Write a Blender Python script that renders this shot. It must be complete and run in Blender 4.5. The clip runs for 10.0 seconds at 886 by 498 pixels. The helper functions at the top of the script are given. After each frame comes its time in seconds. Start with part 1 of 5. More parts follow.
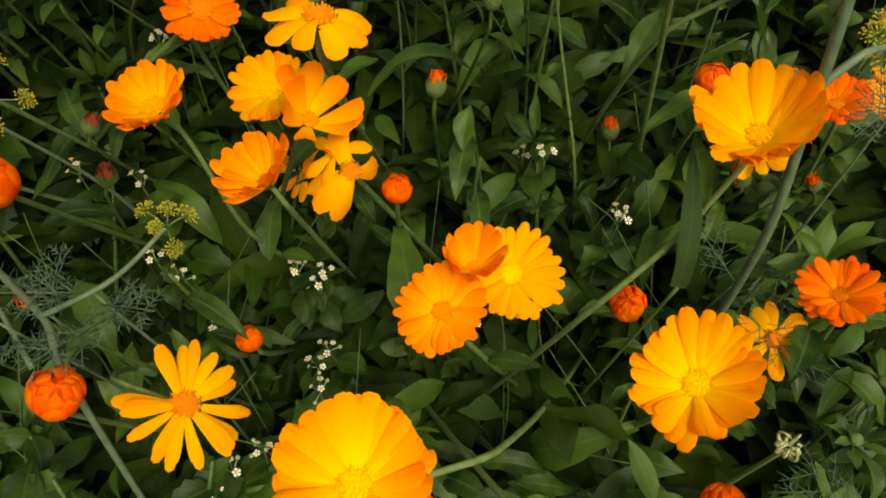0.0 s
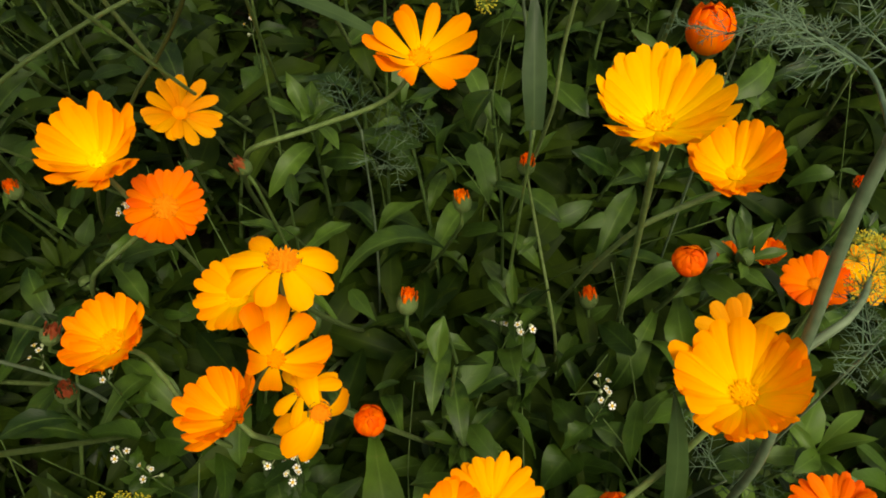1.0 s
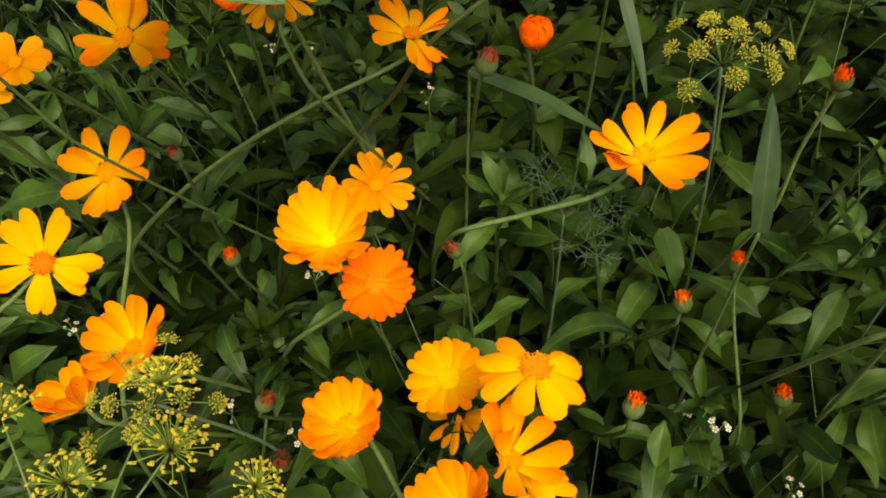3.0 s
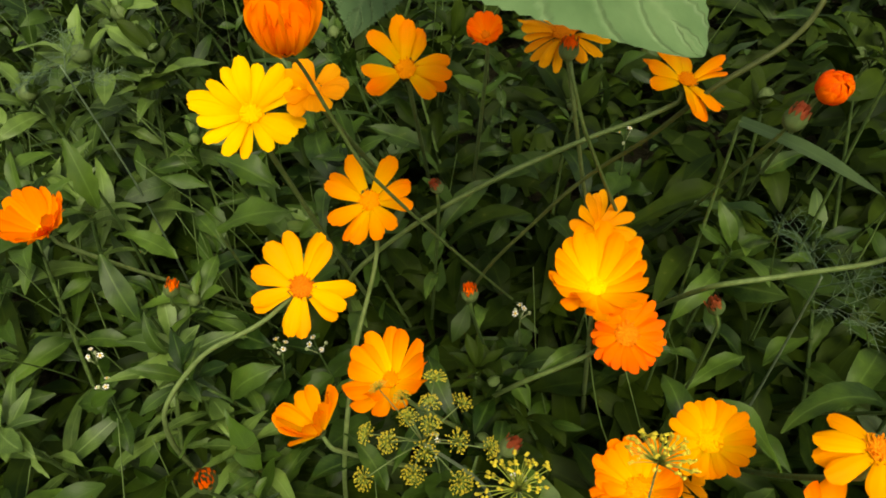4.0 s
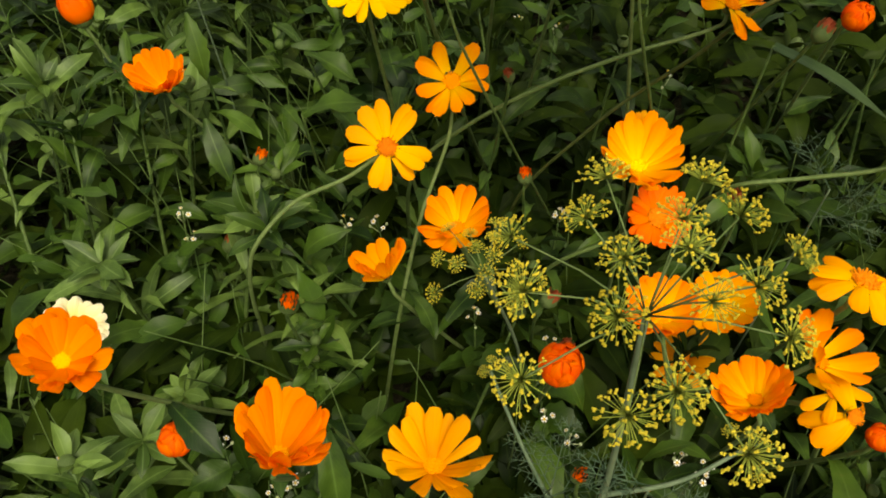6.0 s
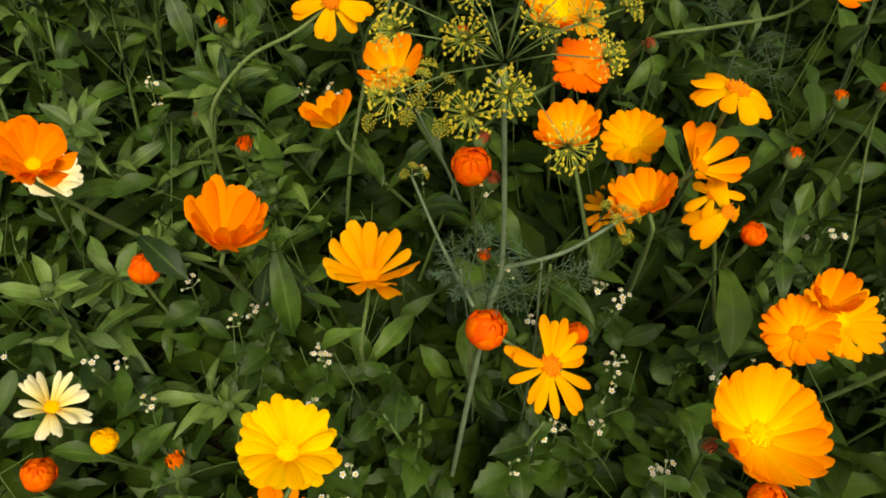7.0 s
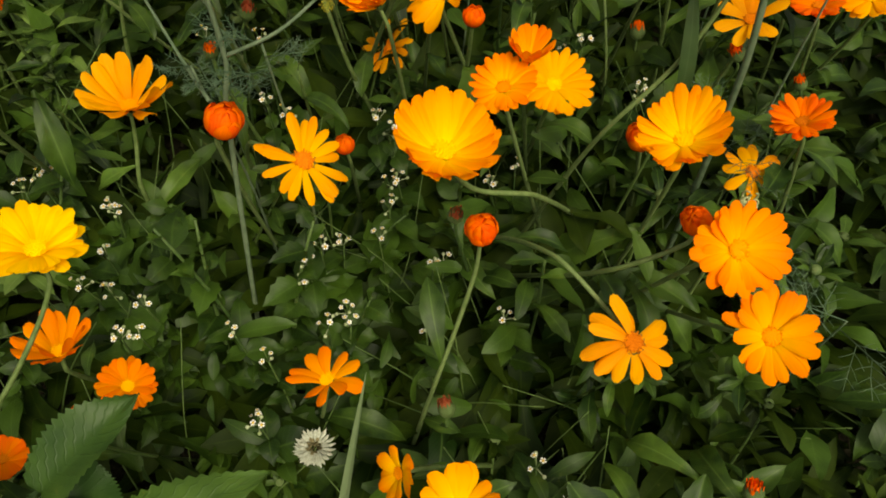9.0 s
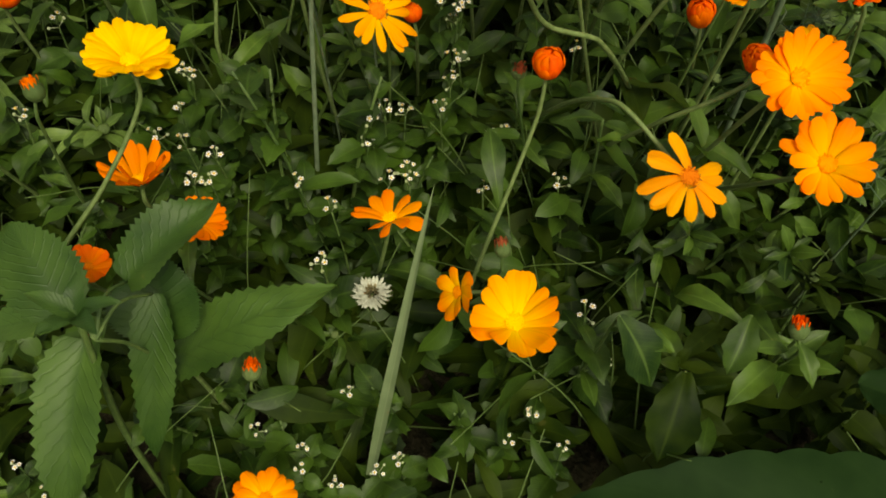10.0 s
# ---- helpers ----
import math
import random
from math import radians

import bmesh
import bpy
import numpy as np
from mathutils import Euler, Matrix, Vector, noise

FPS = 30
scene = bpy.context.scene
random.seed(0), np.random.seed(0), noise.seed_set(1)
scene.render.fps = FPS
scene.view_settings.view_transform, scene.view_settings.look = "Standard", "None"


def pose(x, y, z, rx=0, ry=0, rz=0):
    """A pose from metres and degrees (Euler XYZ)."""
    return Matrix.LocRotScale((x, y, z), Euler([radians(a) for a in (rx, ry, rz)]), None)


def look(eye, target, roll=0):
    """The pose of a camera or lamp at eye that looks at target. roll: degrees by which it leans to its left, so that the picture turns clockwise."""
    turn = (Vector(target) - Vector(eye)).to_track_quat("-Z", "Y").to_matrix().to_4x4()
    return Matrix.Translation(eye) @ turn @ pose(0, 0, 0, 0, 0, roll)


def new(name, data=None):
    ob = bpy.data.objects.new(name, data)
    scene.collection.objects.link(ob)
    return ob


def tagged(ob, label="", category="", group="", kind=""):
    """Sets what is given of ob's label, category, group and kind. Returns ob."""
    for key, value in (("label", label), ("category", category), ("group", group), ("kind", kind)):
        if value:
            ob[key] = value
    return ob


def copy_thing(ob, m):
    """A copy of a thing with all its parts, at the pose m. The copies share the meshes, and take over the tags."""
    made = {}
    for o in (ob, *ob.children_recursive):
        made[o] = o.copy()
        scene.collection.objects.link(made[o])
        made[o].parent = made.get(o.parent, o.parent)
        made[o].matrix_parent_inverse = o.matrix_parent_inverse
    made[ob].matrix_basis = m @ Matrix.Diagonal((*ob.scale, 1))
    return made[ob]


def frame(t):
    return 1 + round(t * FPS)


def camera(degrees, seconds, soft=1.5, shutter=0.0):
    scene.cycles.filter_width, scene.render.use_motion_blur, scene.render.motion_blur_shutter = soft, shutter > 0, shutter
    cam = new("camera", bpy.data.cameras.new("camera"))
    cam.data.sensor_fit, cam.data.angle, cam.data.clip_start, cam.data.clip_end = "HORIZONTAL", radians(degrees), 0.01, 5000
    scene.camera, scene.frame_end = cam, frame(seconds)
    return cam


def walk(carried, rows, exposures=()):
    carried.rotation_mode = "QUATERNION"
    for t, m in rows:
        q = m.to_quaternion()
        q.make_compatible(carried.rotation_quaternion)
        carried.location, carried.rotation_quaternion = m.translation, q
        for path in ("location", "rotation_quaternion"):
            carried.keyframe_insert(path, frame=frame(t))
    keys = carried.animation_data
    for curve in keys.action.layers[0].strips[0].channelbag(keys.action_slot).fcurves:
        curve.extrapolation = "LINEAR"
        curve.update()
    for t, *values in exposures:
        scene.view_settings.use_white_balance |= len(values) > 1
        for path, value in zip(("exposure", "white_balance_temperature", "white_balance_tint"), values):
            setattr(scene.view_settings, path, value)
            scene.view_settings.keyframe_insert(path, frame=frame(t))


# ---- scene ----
cam = camera(59.9, 10.0, soft=1.8)
PATH = [
    (0, (0.0354, 0.0307, 0.7400), (0.0272, 1.1081, -0.9450), -0.20),
    (0.5, (0.0306, 0.0770, 0.7635), (0.0358, 1.2324, -0.8690), 0.00),
    (1, (0.0428, 0.1169, 0.7795), (0.0783, 1.3266, -0.8128), -0.41),
    (1.5, (0.0602, 0.1429, 0.7977), (0.1491, 1.4196, -0.7392), -0.41),
    (2, (0.0549, 0.1407, 0.8112), (0.1192, 1.4478, -0.7012), -0.87),
    (2.5, (0.0089, 0.1339, 0.8137), (-0.0449, 1.4270, -0.7111), -2.39),
    (3, (-0.0437, 0.1418, 0.8080), (-0.2261, 1.4177, -0.7214), -4.66),
    (3.2, (-0.0692, 0.1434, 0.8083), (-0.3046, 1.4122, -0.7196), -5.50),
    (4.3, (-0.2093, 0.1426, 0.8174), (-0.5865, 1.4489, -0.6493), -5.29),
    (4.5, (-0.2169, 0.1376, 0.8188), (-0.6156, 1.4399, -0.6458), -5.39),
    (5, (-0.2184, 0.1083, 0.8220), (-0.6158, 1.4065, -0.6466), -4.12),
    (5.5, (-0.1967, 0.0641, 0.8248), (-0.5711, 1.3691, -0.6438), -1.73),
    (5.7, (-0.1966, 0.0384, 0.8192), (-0.5539, 1.3436, -0.6534), -0.18),
    (6.8, (-0.1431, -0.0793, 0.8201), (-0.4955, 1.1216, -0.7399), -0.64),
    (7, (-0.1177, -0.0936, 0.8113), (-0.4379, 1.0945, -0.7654), -0.00),
    (7.5, (-0.0570, -0.1145, 0.7939), (-0.2874, 1.0651, -0.8047), 0.25),
    (8, (-0.0102, -0.1813, 0.7858), (-0.1402, 0.9707, -0.8439), 0.96),
    (8.5, (0.0104, -0.2007, 0.7871), (-0.0902, 0.9424, -0.8509), 0.37),
    (9, (0.0192, -0.1893, 0.7731), (-0.0495, 0.9422, -0.8746), 2.08),
    (9.5, (0.0199, -0.2121, 0.7648), (-0.0692, 0.9052, -0.8915), 2.50),
    (10, (0.0097, -0.2998, 0.7305), (-0.1350, 0.8039, -0.9311), 1.62),
]
walk(cam, [(t, look(eye, target, roll)) for t, eye, target, roll in PATH], exposures=[(0.0, 0.62, 7800, 4), (1.5, 0.74, 7800, 4), (2.5, 0.92, 7800, 4), (3.2, 0.94, 7800, 4), (4.5, 0.80, 7800, 4), (5.5, 0.76, 7800, 4), (7.0, 0.67, 7800, 4), (8.5, 0.56, 7800, 4), (10.0, 0.58, 7800, 4)])

# ---- world, sky and sun: a bright overcast day ----
ELEV, TURN_SUN = radians(58), radians(150)
world = bpy.data.worlds.new("overcast_sky")
scene.world = world
world.use_nodes = True
wn, wl = world.node_tree.nodes, world.node_tree.links
sky = wn.new("ShaderNodeTexSky")
sky.sky_type, sky.sun_disc, sky.sun_elevation, sky.sun_rotation = "NISHITA", False, ELEV, TURN_SUN
sky.dust_density, sky.air_density, sky.ozone_density = 4.0, 1.0, 1.0
cloud = wn.new("ShaderNodeHueSaturation")
cloud.inputs["Saturation"].default_value = 0.35
wl.new(sky.outputs[0], cloud.inputs["Color"])
wl.new(cloud.outputs[0], wn["Background"].inputs[0])
wn["Background"].inputs[1].default_value = 0.115

sun = new("sun", bpy.data.lights.new("sun", "SUN"))
sun.data.energy, sun.data.angle, sun.data.color = 2.05, radians(25), (1.0, 0.95, 0.86)
sun_from = Vector((math.sin(TURN_SUN) * math.cos(ELEV), math.cos(TURN_SUN) * math.cos(ELEV), math.sin(ELEV)))
sun.matrix_world = look(sun_from * 5, (0, 0, 0))


# ---- materials ----
def nodes_of(name):
    m = bpy.data.materials.new(name)
    m.use_nodes = True
    n, l = m.node_tree.nodes, m.node_tree.links
    return m, n, l, n["Principled BSDF"], n["Material Output"]


def ramp(n, stops):
    r = n.new("ShaderNodeValToRGB")
    e = r.color_ramp.elements
    while len(e) < len(stops):
        e.new(0.5)
    for el, (p, c) in zip(e, stops):
        el.position, el.color = p, (*c, 1)
    return r


def maths(n, l, op, a, b):
    m = n.new("ShaderNodeMath")
    m.operation = op
    for s, v in zip(m.inputs, (a, b)):
        if isinstance(v, (int, float)):
            s.default_value = v
        else:
            l.new(v, s)
    return m.outputs[0]


def mixed(n, l, how, fac, a, b):
    m = n.new("ShaderNodeMix")
    m.data_type, m.blend_type = "RGBA", how
    for s, v in ((m.inputs[0], fac), (m.inputs[6], a), (m.inputs[7], b)):
        if isinstance(v, (int, float)):
            s.default_value = v
        elif isinstance(v, tuple):
            s.default_value = (*v, 1)
        else:
            l.new(v, s)
    return m.outputs[2]


def thin(n, l, bsdf, out, colour, share):
    """Lets part of the light pass through a thin leaf or petal."""
    tr = n.new("ShaderNodeBsdfTranslucent")
    mx = n.new("ShaderNodeMixShader")
    l.new(colour, tr.inputs[0])
    mx.inputs[0].default_value = share
    l.new(bsdf.outputs[0], mx.inputs[1])
    l.new(tr.outputs[0], mx.inputs[2])
    l.new(mx.outputs[0], out.inputs[0])


def bump(n, l, bsdf, height, strength, distance):
    b = n.new("ShaderNodeBump")
    b.inputs["Strength"].default_value, b.inputs["Distance"].default_value = strength, distance
    l.new(height, b.inputs["Height"])
    l.new(b.outputs[0], bsdf.inputs["Normal"])


def stretched_noise(n, l, coord, sx, sy, scale, detail=3.0):
    mp = n.new("ShaderNodeMapping")
    mp.inputs["Scale"].default_value = (sx, sy, 1)
    l.new(coord, mp.inputs[0])
    nz = n.new("ShaderNodeTexNoise")
    nz.inputs["Scale"].default_value, nz.inputs["Detail"].default_value = scale, detail
    l.new(mp.outputs[0], nz.inputs["Vector"])
    return nz.outputs["Fac"]


def petal_material(name, base, middle, tip):
    """Petal colour along its length, with fine lengthwise streaks; each petal a little different."""
    m, n, l, bsdf, out = nodes_of(name)
    uv = n.new("ShaderNodeUVMap")
    sep = n.new("ShaderNodeSeparateXYZ")
    l.new(uv.outputs[0], sep.inputs[0])
    info = n.new("ShaderNodeObjectInfo")
    shift = n.new("ShaderNodeVectorMath")
    l.new(uv.outputs[0], shift.inputs[0])
    comb = n.new("ShaderNodeCombineXYZ")
    l.new(maths(n, l, "MULTIPLY", info.outputs["Random"], 40.0), comb.inputs[0])
    l.new(comb.outputs[0], shift.inputs[1])
    streak = stretched_noise(n, l, shift.outputs[0], 14.0, 1.2, 1.6)
    along = maths(n, l, "ADD", sep.outputs[1], maths(n, l, "MULTIPLY", maths(n, l, "SUBTRACT", streak, 0.5), 0.45))
    r = ramp(n, [(0.0, base), (0.45, middle), (1.0, tip)])
    l.new(along, r.inputs[0])
    hsv = n.new("ShaderNodeHueSaturation")
    l.new(r.outputs[0], hsv.inputs["Color"])
    l.new(maths(n, l, "ADD", maths(n, l, "MULTIPLY", info.outputs["Random"], 0.016), 0.492), hsv.inputs["Hue"])
    l.new(maths(n, l, "ADD", maths(n, l, "MULTIPLY", streak, 0.3), 0.85), hsv.inputs["Value"])
    l.new(hsv.outputs[0], bsdf.inputs["Base Color"])
    bsdf.inputs["Roughness"].default_value, bsdf.inputs["Specular IOR Level"].default_value = 0.6, 0.06
    bump(n, l, bsdf, streak, 0.5, 0.0006)
    thin(n, l, bsdf, out, hsv.outputs[0], 0.42)
    return m


def leaf_material(name, dark, light, rib, gloss=0.48, veins=16.0, share=0.2, marks=0.10, sheen=0.25, relief=1.0):
    """Leaf with a paler midrib, side veins, mottling and a few tired patches."""
    m, n, l, bsdf, out = nodes_of(name)
    uv = n.new("ShaderNodeUVMap")
    sep = n.new("ShaderNodeSeparateXYZ")
    l.new(uv.outputs[0], sep.inputs[0])
    info = n.new("ShaderNodeObjectInfo")
    geo = n.new("ShaderNodeNewGeometry")
    side = maths(n, l, "ABSOLUTE", maths(n, l, "SUBTRACT", sep.outputs[0], 0.5), 0)
    midrib = maths(n, l, "MAXIMUM", maths(n, l, "SUBTRACT", 1.0, maths(n, l, "MULTIPLY", side, 18.0)), 0.0)
    slant = maths(n, l, "SUBTRACT", sep.outputs[1], maths(n, l, "MULTIPLY", side, 0.45))
    wave = maths(n, l, "SINE", maths(n, l, "MULTIPLY", slant, veins * 6.283), 0)
    vein = maths(n, l, "POWER", maths(n, l, "MAXIMUM", wave, 0.0), 8.0)
    co = n.new("ShaderNodeTexCoord")
    spot = stretched_noise(n, l, co.outputs["Object"], 1, 1, 60.0, 4.0)
    big = stretched_noise(n, l, geo.outputs["Position"], 1, 1, 14.0, 2.0)
    tone = maths(n, l, "ADD", maths(n, l, "MULTIPLY", spot, 0.5), maths(n, l, "MULTIPLY", maths(n, l, "ADD", info.outputs["Random"], geo.outputs["Random Per Island"]), 0.3))
    tone = maths(n, l, "ADD", tone, maths(n, l, "MULTIPLY", maths(n, l, "SUBTRACT", big, 0.5), 0.9))
    r = ramp(n, [(0.36, dark), (0.86, light)])
    l.new(tone, r.inputs[0])
    c = mixed(n, l, "MIX", maths(n, l, "MULTIPLY", vein, marks), r.outputs[0], rib)
    c = mixed(n, l, "MIX", maths(n, l, "MULTIPLY", midrib, 0.45), c, rib)
    worn = n.new("ShaderNodeMath")
    worn.operation, worn.use_clamp = "MULTIPLY_ADD", True
    l.new(spot, worn.inputs[0])
    worn.inputs[1].default_value, worn.inputs[2].default_value = 9.0, -6.3
    c = mixed(n, l, "MIX", maths(n, l, "MULTIPLY", worn.outputs[0], 0.5), c, (0.14, 0.13, 0.035))
    l.new(c, bsdf.inputs["Base Color"])
    bsdf.inputs["Roughness"].default_value, bsdf.inputs["Specular IOR Level"].default_value = gloss, sheen
    bump(n, l, bsdf, maths(n, l, "SUBTRACT", maths(n, l, "MULTIPLY", spot, 0.4), maths(n, l, "MULTIPLY", vein, 1.6 * marks)), 0.5, 0.0012 * relief)
    thin(n, l, bsdf, out, c, share)
    return m


def plain_material(name, a, b, scale, rough=0.6, relief=0.0006, sheen=0.3):
    """Two mottled colours with fine relief, for stems, calyces and florets."""
    m, n, l, bsdf, out = nodes_of(name)
    co = n.new("ShaderNodeTexCoord")
    info = n.new("ShaderNodeObjectInfo")
    nz = stretched_noise(n, l, co.outputs["Object"], 1, 1, scale, 4.0)
    r = ramp(n, [(0.3, a), (0.7, b)])
    l.new(maths(n, l, "ADD", nz, maths(n, l, "MULTIPLY", maths(n, l, "SUBTRACT", info.outputs["Random"], 0.5), 0.3)), r.inputs[0])
    l.new(r.outputs[0], bsdf.inputs["Base Color"])
    bsdf.inputs["Roughness"].default_value, bsdf.inputs["Specular IOR Level"].default_value = rough, sheen
    bump(n, l, bsdf, nz, 0.6, relief)
    return m


PETAL = {
    "orange": petal_material("orange_petal", (0.97, 0.54, 0.014), (0.96, 0.37, 0.008), (0.94, 0.225, 0.005)),
    "orange_gold": petal_material("orange_gold_petal", (0.98, 0.66, 0.014), (0.97, 0.46, 0.009), (0.95, 0.29, 0.005)),
    "gold_orange": petal_material("gold_orange_petal", (0.85, 0.30, 0.010), (0.93, 0.36, 0.010), (0.95, 0.38, 0.012)),
    "gold": petal_material("gold_petal", (0.96, 0.48, 0.010), (0.96, 0.42, 0.009), (0.95, 0.34, 0.008)),
    "bright_gold": petal_material("bright_gold_petal", (0.98, 0.74, 0.018), (0.98, 0.56, 0.012), (0.96, 0.42, 0.009)),
    "yellow": petal_material("yellow_petal", (0.97, 0.48, 0.010), (0.98, 0.58, 0.011), (0.97, 0.53, 0.011)),
    "deep": petal_material("deep_orange_petal", (0.93, 0.25, 0.008), (0.91, 0.19, 0.006), (0.89, 0.14, 0.006)),
    "vivid": petal_material("vivid_orange_petal", (0.95, 0.34, 0.008), (0.94, 0.28, 0.006), (0.92, 0.215, 0.005)),
    "cream": petal_material("cream_petal", (0.92, 0.62, 0.10), (0.91, 0.78, 0.34), (0.89, 0.83, 0.58)),
    "ember": petal_material("ember_petal", (0.66, 0.075, 0.006), (0.80, 0.10, 0.006), (0.90, 0.165, 0.008)),
    "brown": petal_material("brownish_petal", (0.45, 0.12, 0.03), (0.40, 0.10, 0.03), (0.36, 0.09, 0.04)),
}
DISC = {
    "light": plain_material("golden_florets", (0.92, 0.40, 0.010), (0.98, 0.56, 0.014), 420.0, 0.8, sheen=0.05),
    "dark": plain_material("orange_florets", (0.52, 0.12, 0.006), (0.80, 0.24, 0.010), 420.0, 0.8, sheen=0.05),
    "amber": plain_material("amber_florets", (0.72, 0.19, 0.006), (0.90, 0.33, 0.010), 420.0, 0.8, sheen=0.05),
}
LEAF = leaf_material("marigold_leaf", (0.008, 0.024, 0.0025), (0.066, 0.125, 0.013), (0.11, 0.180, 0.036), 0.46, marks=0.06, sheen=0.22)
# Darker copy of the leaf: the canopy's shade is put into its colour.
LEAF_SHADED = leaf_material("shaded_leaf", (0.005, 0.0135, 0.001), (0.027, 0.047, 0.0035), (0.034, 0.058, 0.006), 0.55, marks=0.03, sheen=0.08)
LEAF_PALE = leaf_material("young_leaf", (0.026, 0.056, 0.006), (0.145, 0.232, 0.046), (0.19, 0.28, 0.09), 0.46, sheen=0.28)
WEED_LEAF = leaf_material("weed_leaf", (0.008, 0.023, 0.0015), (0.042, 0.088, 0.008), (0.06, 0.110, 0.016), 0.48, 9.0, sheen=0.22)
NETTLE_LEAF = leaf_material("toothed_leaf", (0.015, 0.043, 0.005), (0.052, 0.104, 0.014), (0.020, 0.050, 0.006), 0.5, 11.0, marks=0.22)
BROAD_LEAF = leaf_material("broad_leaf", (0.050, 0.105, 0.036), (0.112, 0.190, 0.078), (0.16, 0.24, 0.11), 0.55, 7.0, marks=0.3, sheen=0.15, relief=5.0)
BLADE = leaf_material("grass_blade", (0.018, 0.040, 0.009), (0.044, 0.078, 0.021), (0.060, 0.095, 0.034), 0.5, 0.0)
BLADE_PALE = leaf_material("pale_grass_blade", (0.085, 0.125, 0.050), (0.150, 0.200, 0.095), (0.20, 0.25, 0.13), 0.5, 0.0)
STEM = plain_material("green_stem", (0.066, 0.104, 0.024), (0.118, 0.166, 0.052), 160.0)
STEM_DIM = plain_material("dark_green_stem", (0.030, 0.062, 0.012), (0.075, 0.120, 0.028), 160.0)
STEM_OLIVE = plain_material("olive_stem", (0.036, 0.050, 0.008), (0.068, 0.082, 0.018), 120.0)
STEM_DILL = plain_material("bloomy_dill_stem", (0.058, 0.092, 0.046), (0.112, 0.152, 0.085), 110.0)
FEATHER = plain_material("dill_thread", (0.040, 0.078, 0.040), (0.078, 0.122, 0.066), 200.0)
CALYX = plain_material("green_calyx", (0.045, 0.080, 0.016), (0.090, 0.130, 0.038), 300.0)
FLORET = plain_material("yellow_dill_floret", (0.46, 0.36, 0.020), (0.66, 0.53, 0.04), 500.0)
WHITE = plain_material("white_ray", (0.58, 0.58, 0.52), (0.78, 0.78, 0.72), 500.0)
YOLK = plain_material("yellow_button", (0.50, 0.30, 0.02), (0.72, 0.48, 0.04), 600.0)
SEPAL_BROWN = plain_material("withered_sepal", (0.16, 0.13, 0.06), (0.27, 0.24, 0.12), 300.0)


def soil_material():
    m, n, l, bsdf, out = nodes_of("dark_garden_soil")
    co = n.new("ShaderNodeTexCoord")
    fine = stretched_noise(n, l, co.outputs["Object"], 1, 1, 90.0, 8.0)
    wide = stretched_noise(n, l, co.outputs["Object"], 1, 1, 6.0, 4.0)
    r = ramp(n, [(0.3, (0.008, 0.006, 0.004)), (0.75, (0.028, 0.020, 0.013))])
    l.new(fine, r.inputs[0])
    c = mixed(n, l, "MIX", maths(n, l, "MULTIPLY", wide, 0.5), r.outputs[0], (0.020, 0.028, 0.008))
    l.new(c, bsdf.inputs["Base Color"])
    bsdf.inputs["Roughness"].default_value, bsdf.inputs["Specular IOR Level"].default_value = 0.95, 0.08
    bump(n, l, bsdf, fine, 1.0, 0.02)
    return m


# ---- mesh helpers ----
UP = Vector((0, 0, 1))


def mesh_of(name, bm, material, smooth=True):
    me = bpy.data.meshes.new(name)
    for f in bm.faces:
        f.smooth = smooth
    bm.to_mesh(me)
    bm.free()
    me.materials.append(material)
    return me


def place(name, me, parent=None, m=None, label=""):
    ob = new(name, me)
    ob.parent = parent
    if m is not None:
        ob.matrix_basis = m
    return tagged(ob, label)


def part(name, bm, material, parent, label="", m=None):
    return place(name, mesh_of(name, bm, material), parent, m, label)


def thing(name, base, label, category, group=""):
    e = new(name)
    e.empty_display_size = 0.01
    e.location = base
    return tagged(e, label, category, group)


def facing(origin, normal, spin=0.0):
    """A pose at origin with z along normal."""
    q = Vector(normal).normalized().to_track_quat("Z", "Y")
    return Matrix.Translation(origin) @ q.to_matrix().to_4x4() @ Matrix.Rotation(spin, 4, "Z")


def glide(pts, steps=8):
    """A smooth line through the points, each bend no longer than its stretch."""
    p = [Vector(v) for v in pts]
    way = [(p[min(i + 1, len(p) - 1)] - p[max(i - 1, 0)]).normalized() for i in range(len(p))]
    out = []
    for i in range(len(p) - 1):
        a, b, L = p[i], p[i + 1], (p[i + 1] - p[i]).length
        for k in range(steps):
            t = k / steps
            out.append(a * (2 * t**3 - 3 * t * t + 1) + way[i] * L * (t**3 - 2 * t * t + t) + b * (3 * t * t - 2 * t**3) + way[i + 1] * L * (t**3 - t * t))
    out.append(p[-1])
    return out


def tube(bm, pts, r0, r1, sides=6):
    """A tapered tube along the points, closed at both ends."""
    rings = []
    for i, p in enumerate(pts):
        d = (pts[min(i + 1, len(pts) - 1)] - pts[max(i - 1, 0)]).normalized()
        a = d.cross(Vector((0.31, 0.87, 0.38))).normalized()
        b = d.cross(a)
        r = r0 + (r1 - r0) * i / (len(pts) - 1)
        rings.append([bm.verts.new(p + r * (math.cos(w) * a + math.sin(w) * b)) for w in (2 * math.pi * k / sides for k in range(sides))])
    for u, v in zip(rings, rings[1:]):
        for k in range(sides):
            bm.faces.new((u[k], u[(k + 1) % sides], v[(k + 1) % sides], v[k]))
    bm.faces.new(rings[0][::-1])
    bm.faces.new(rings[-1])


def sheet(bm, rows):
    """Joins rows of (place, u, v) into a sheet with its own UV map."""
    uv = bm.loops.layers.uv.verify()
    grid = [[(bm.verts.new(p), u, v) for p, u, v in row] for row in rows]
    for a, b in zip(grid, grid[1:]):
        for k in range(len(a) - 1):
            four = (a[k], a[k + 1], b[k + 1], b[k])
            f = bm.faces.new([q[0] for q in four])
            for loop, q in zip(f.loops, four):
                loop[uv].uv = (q[1], q[2])


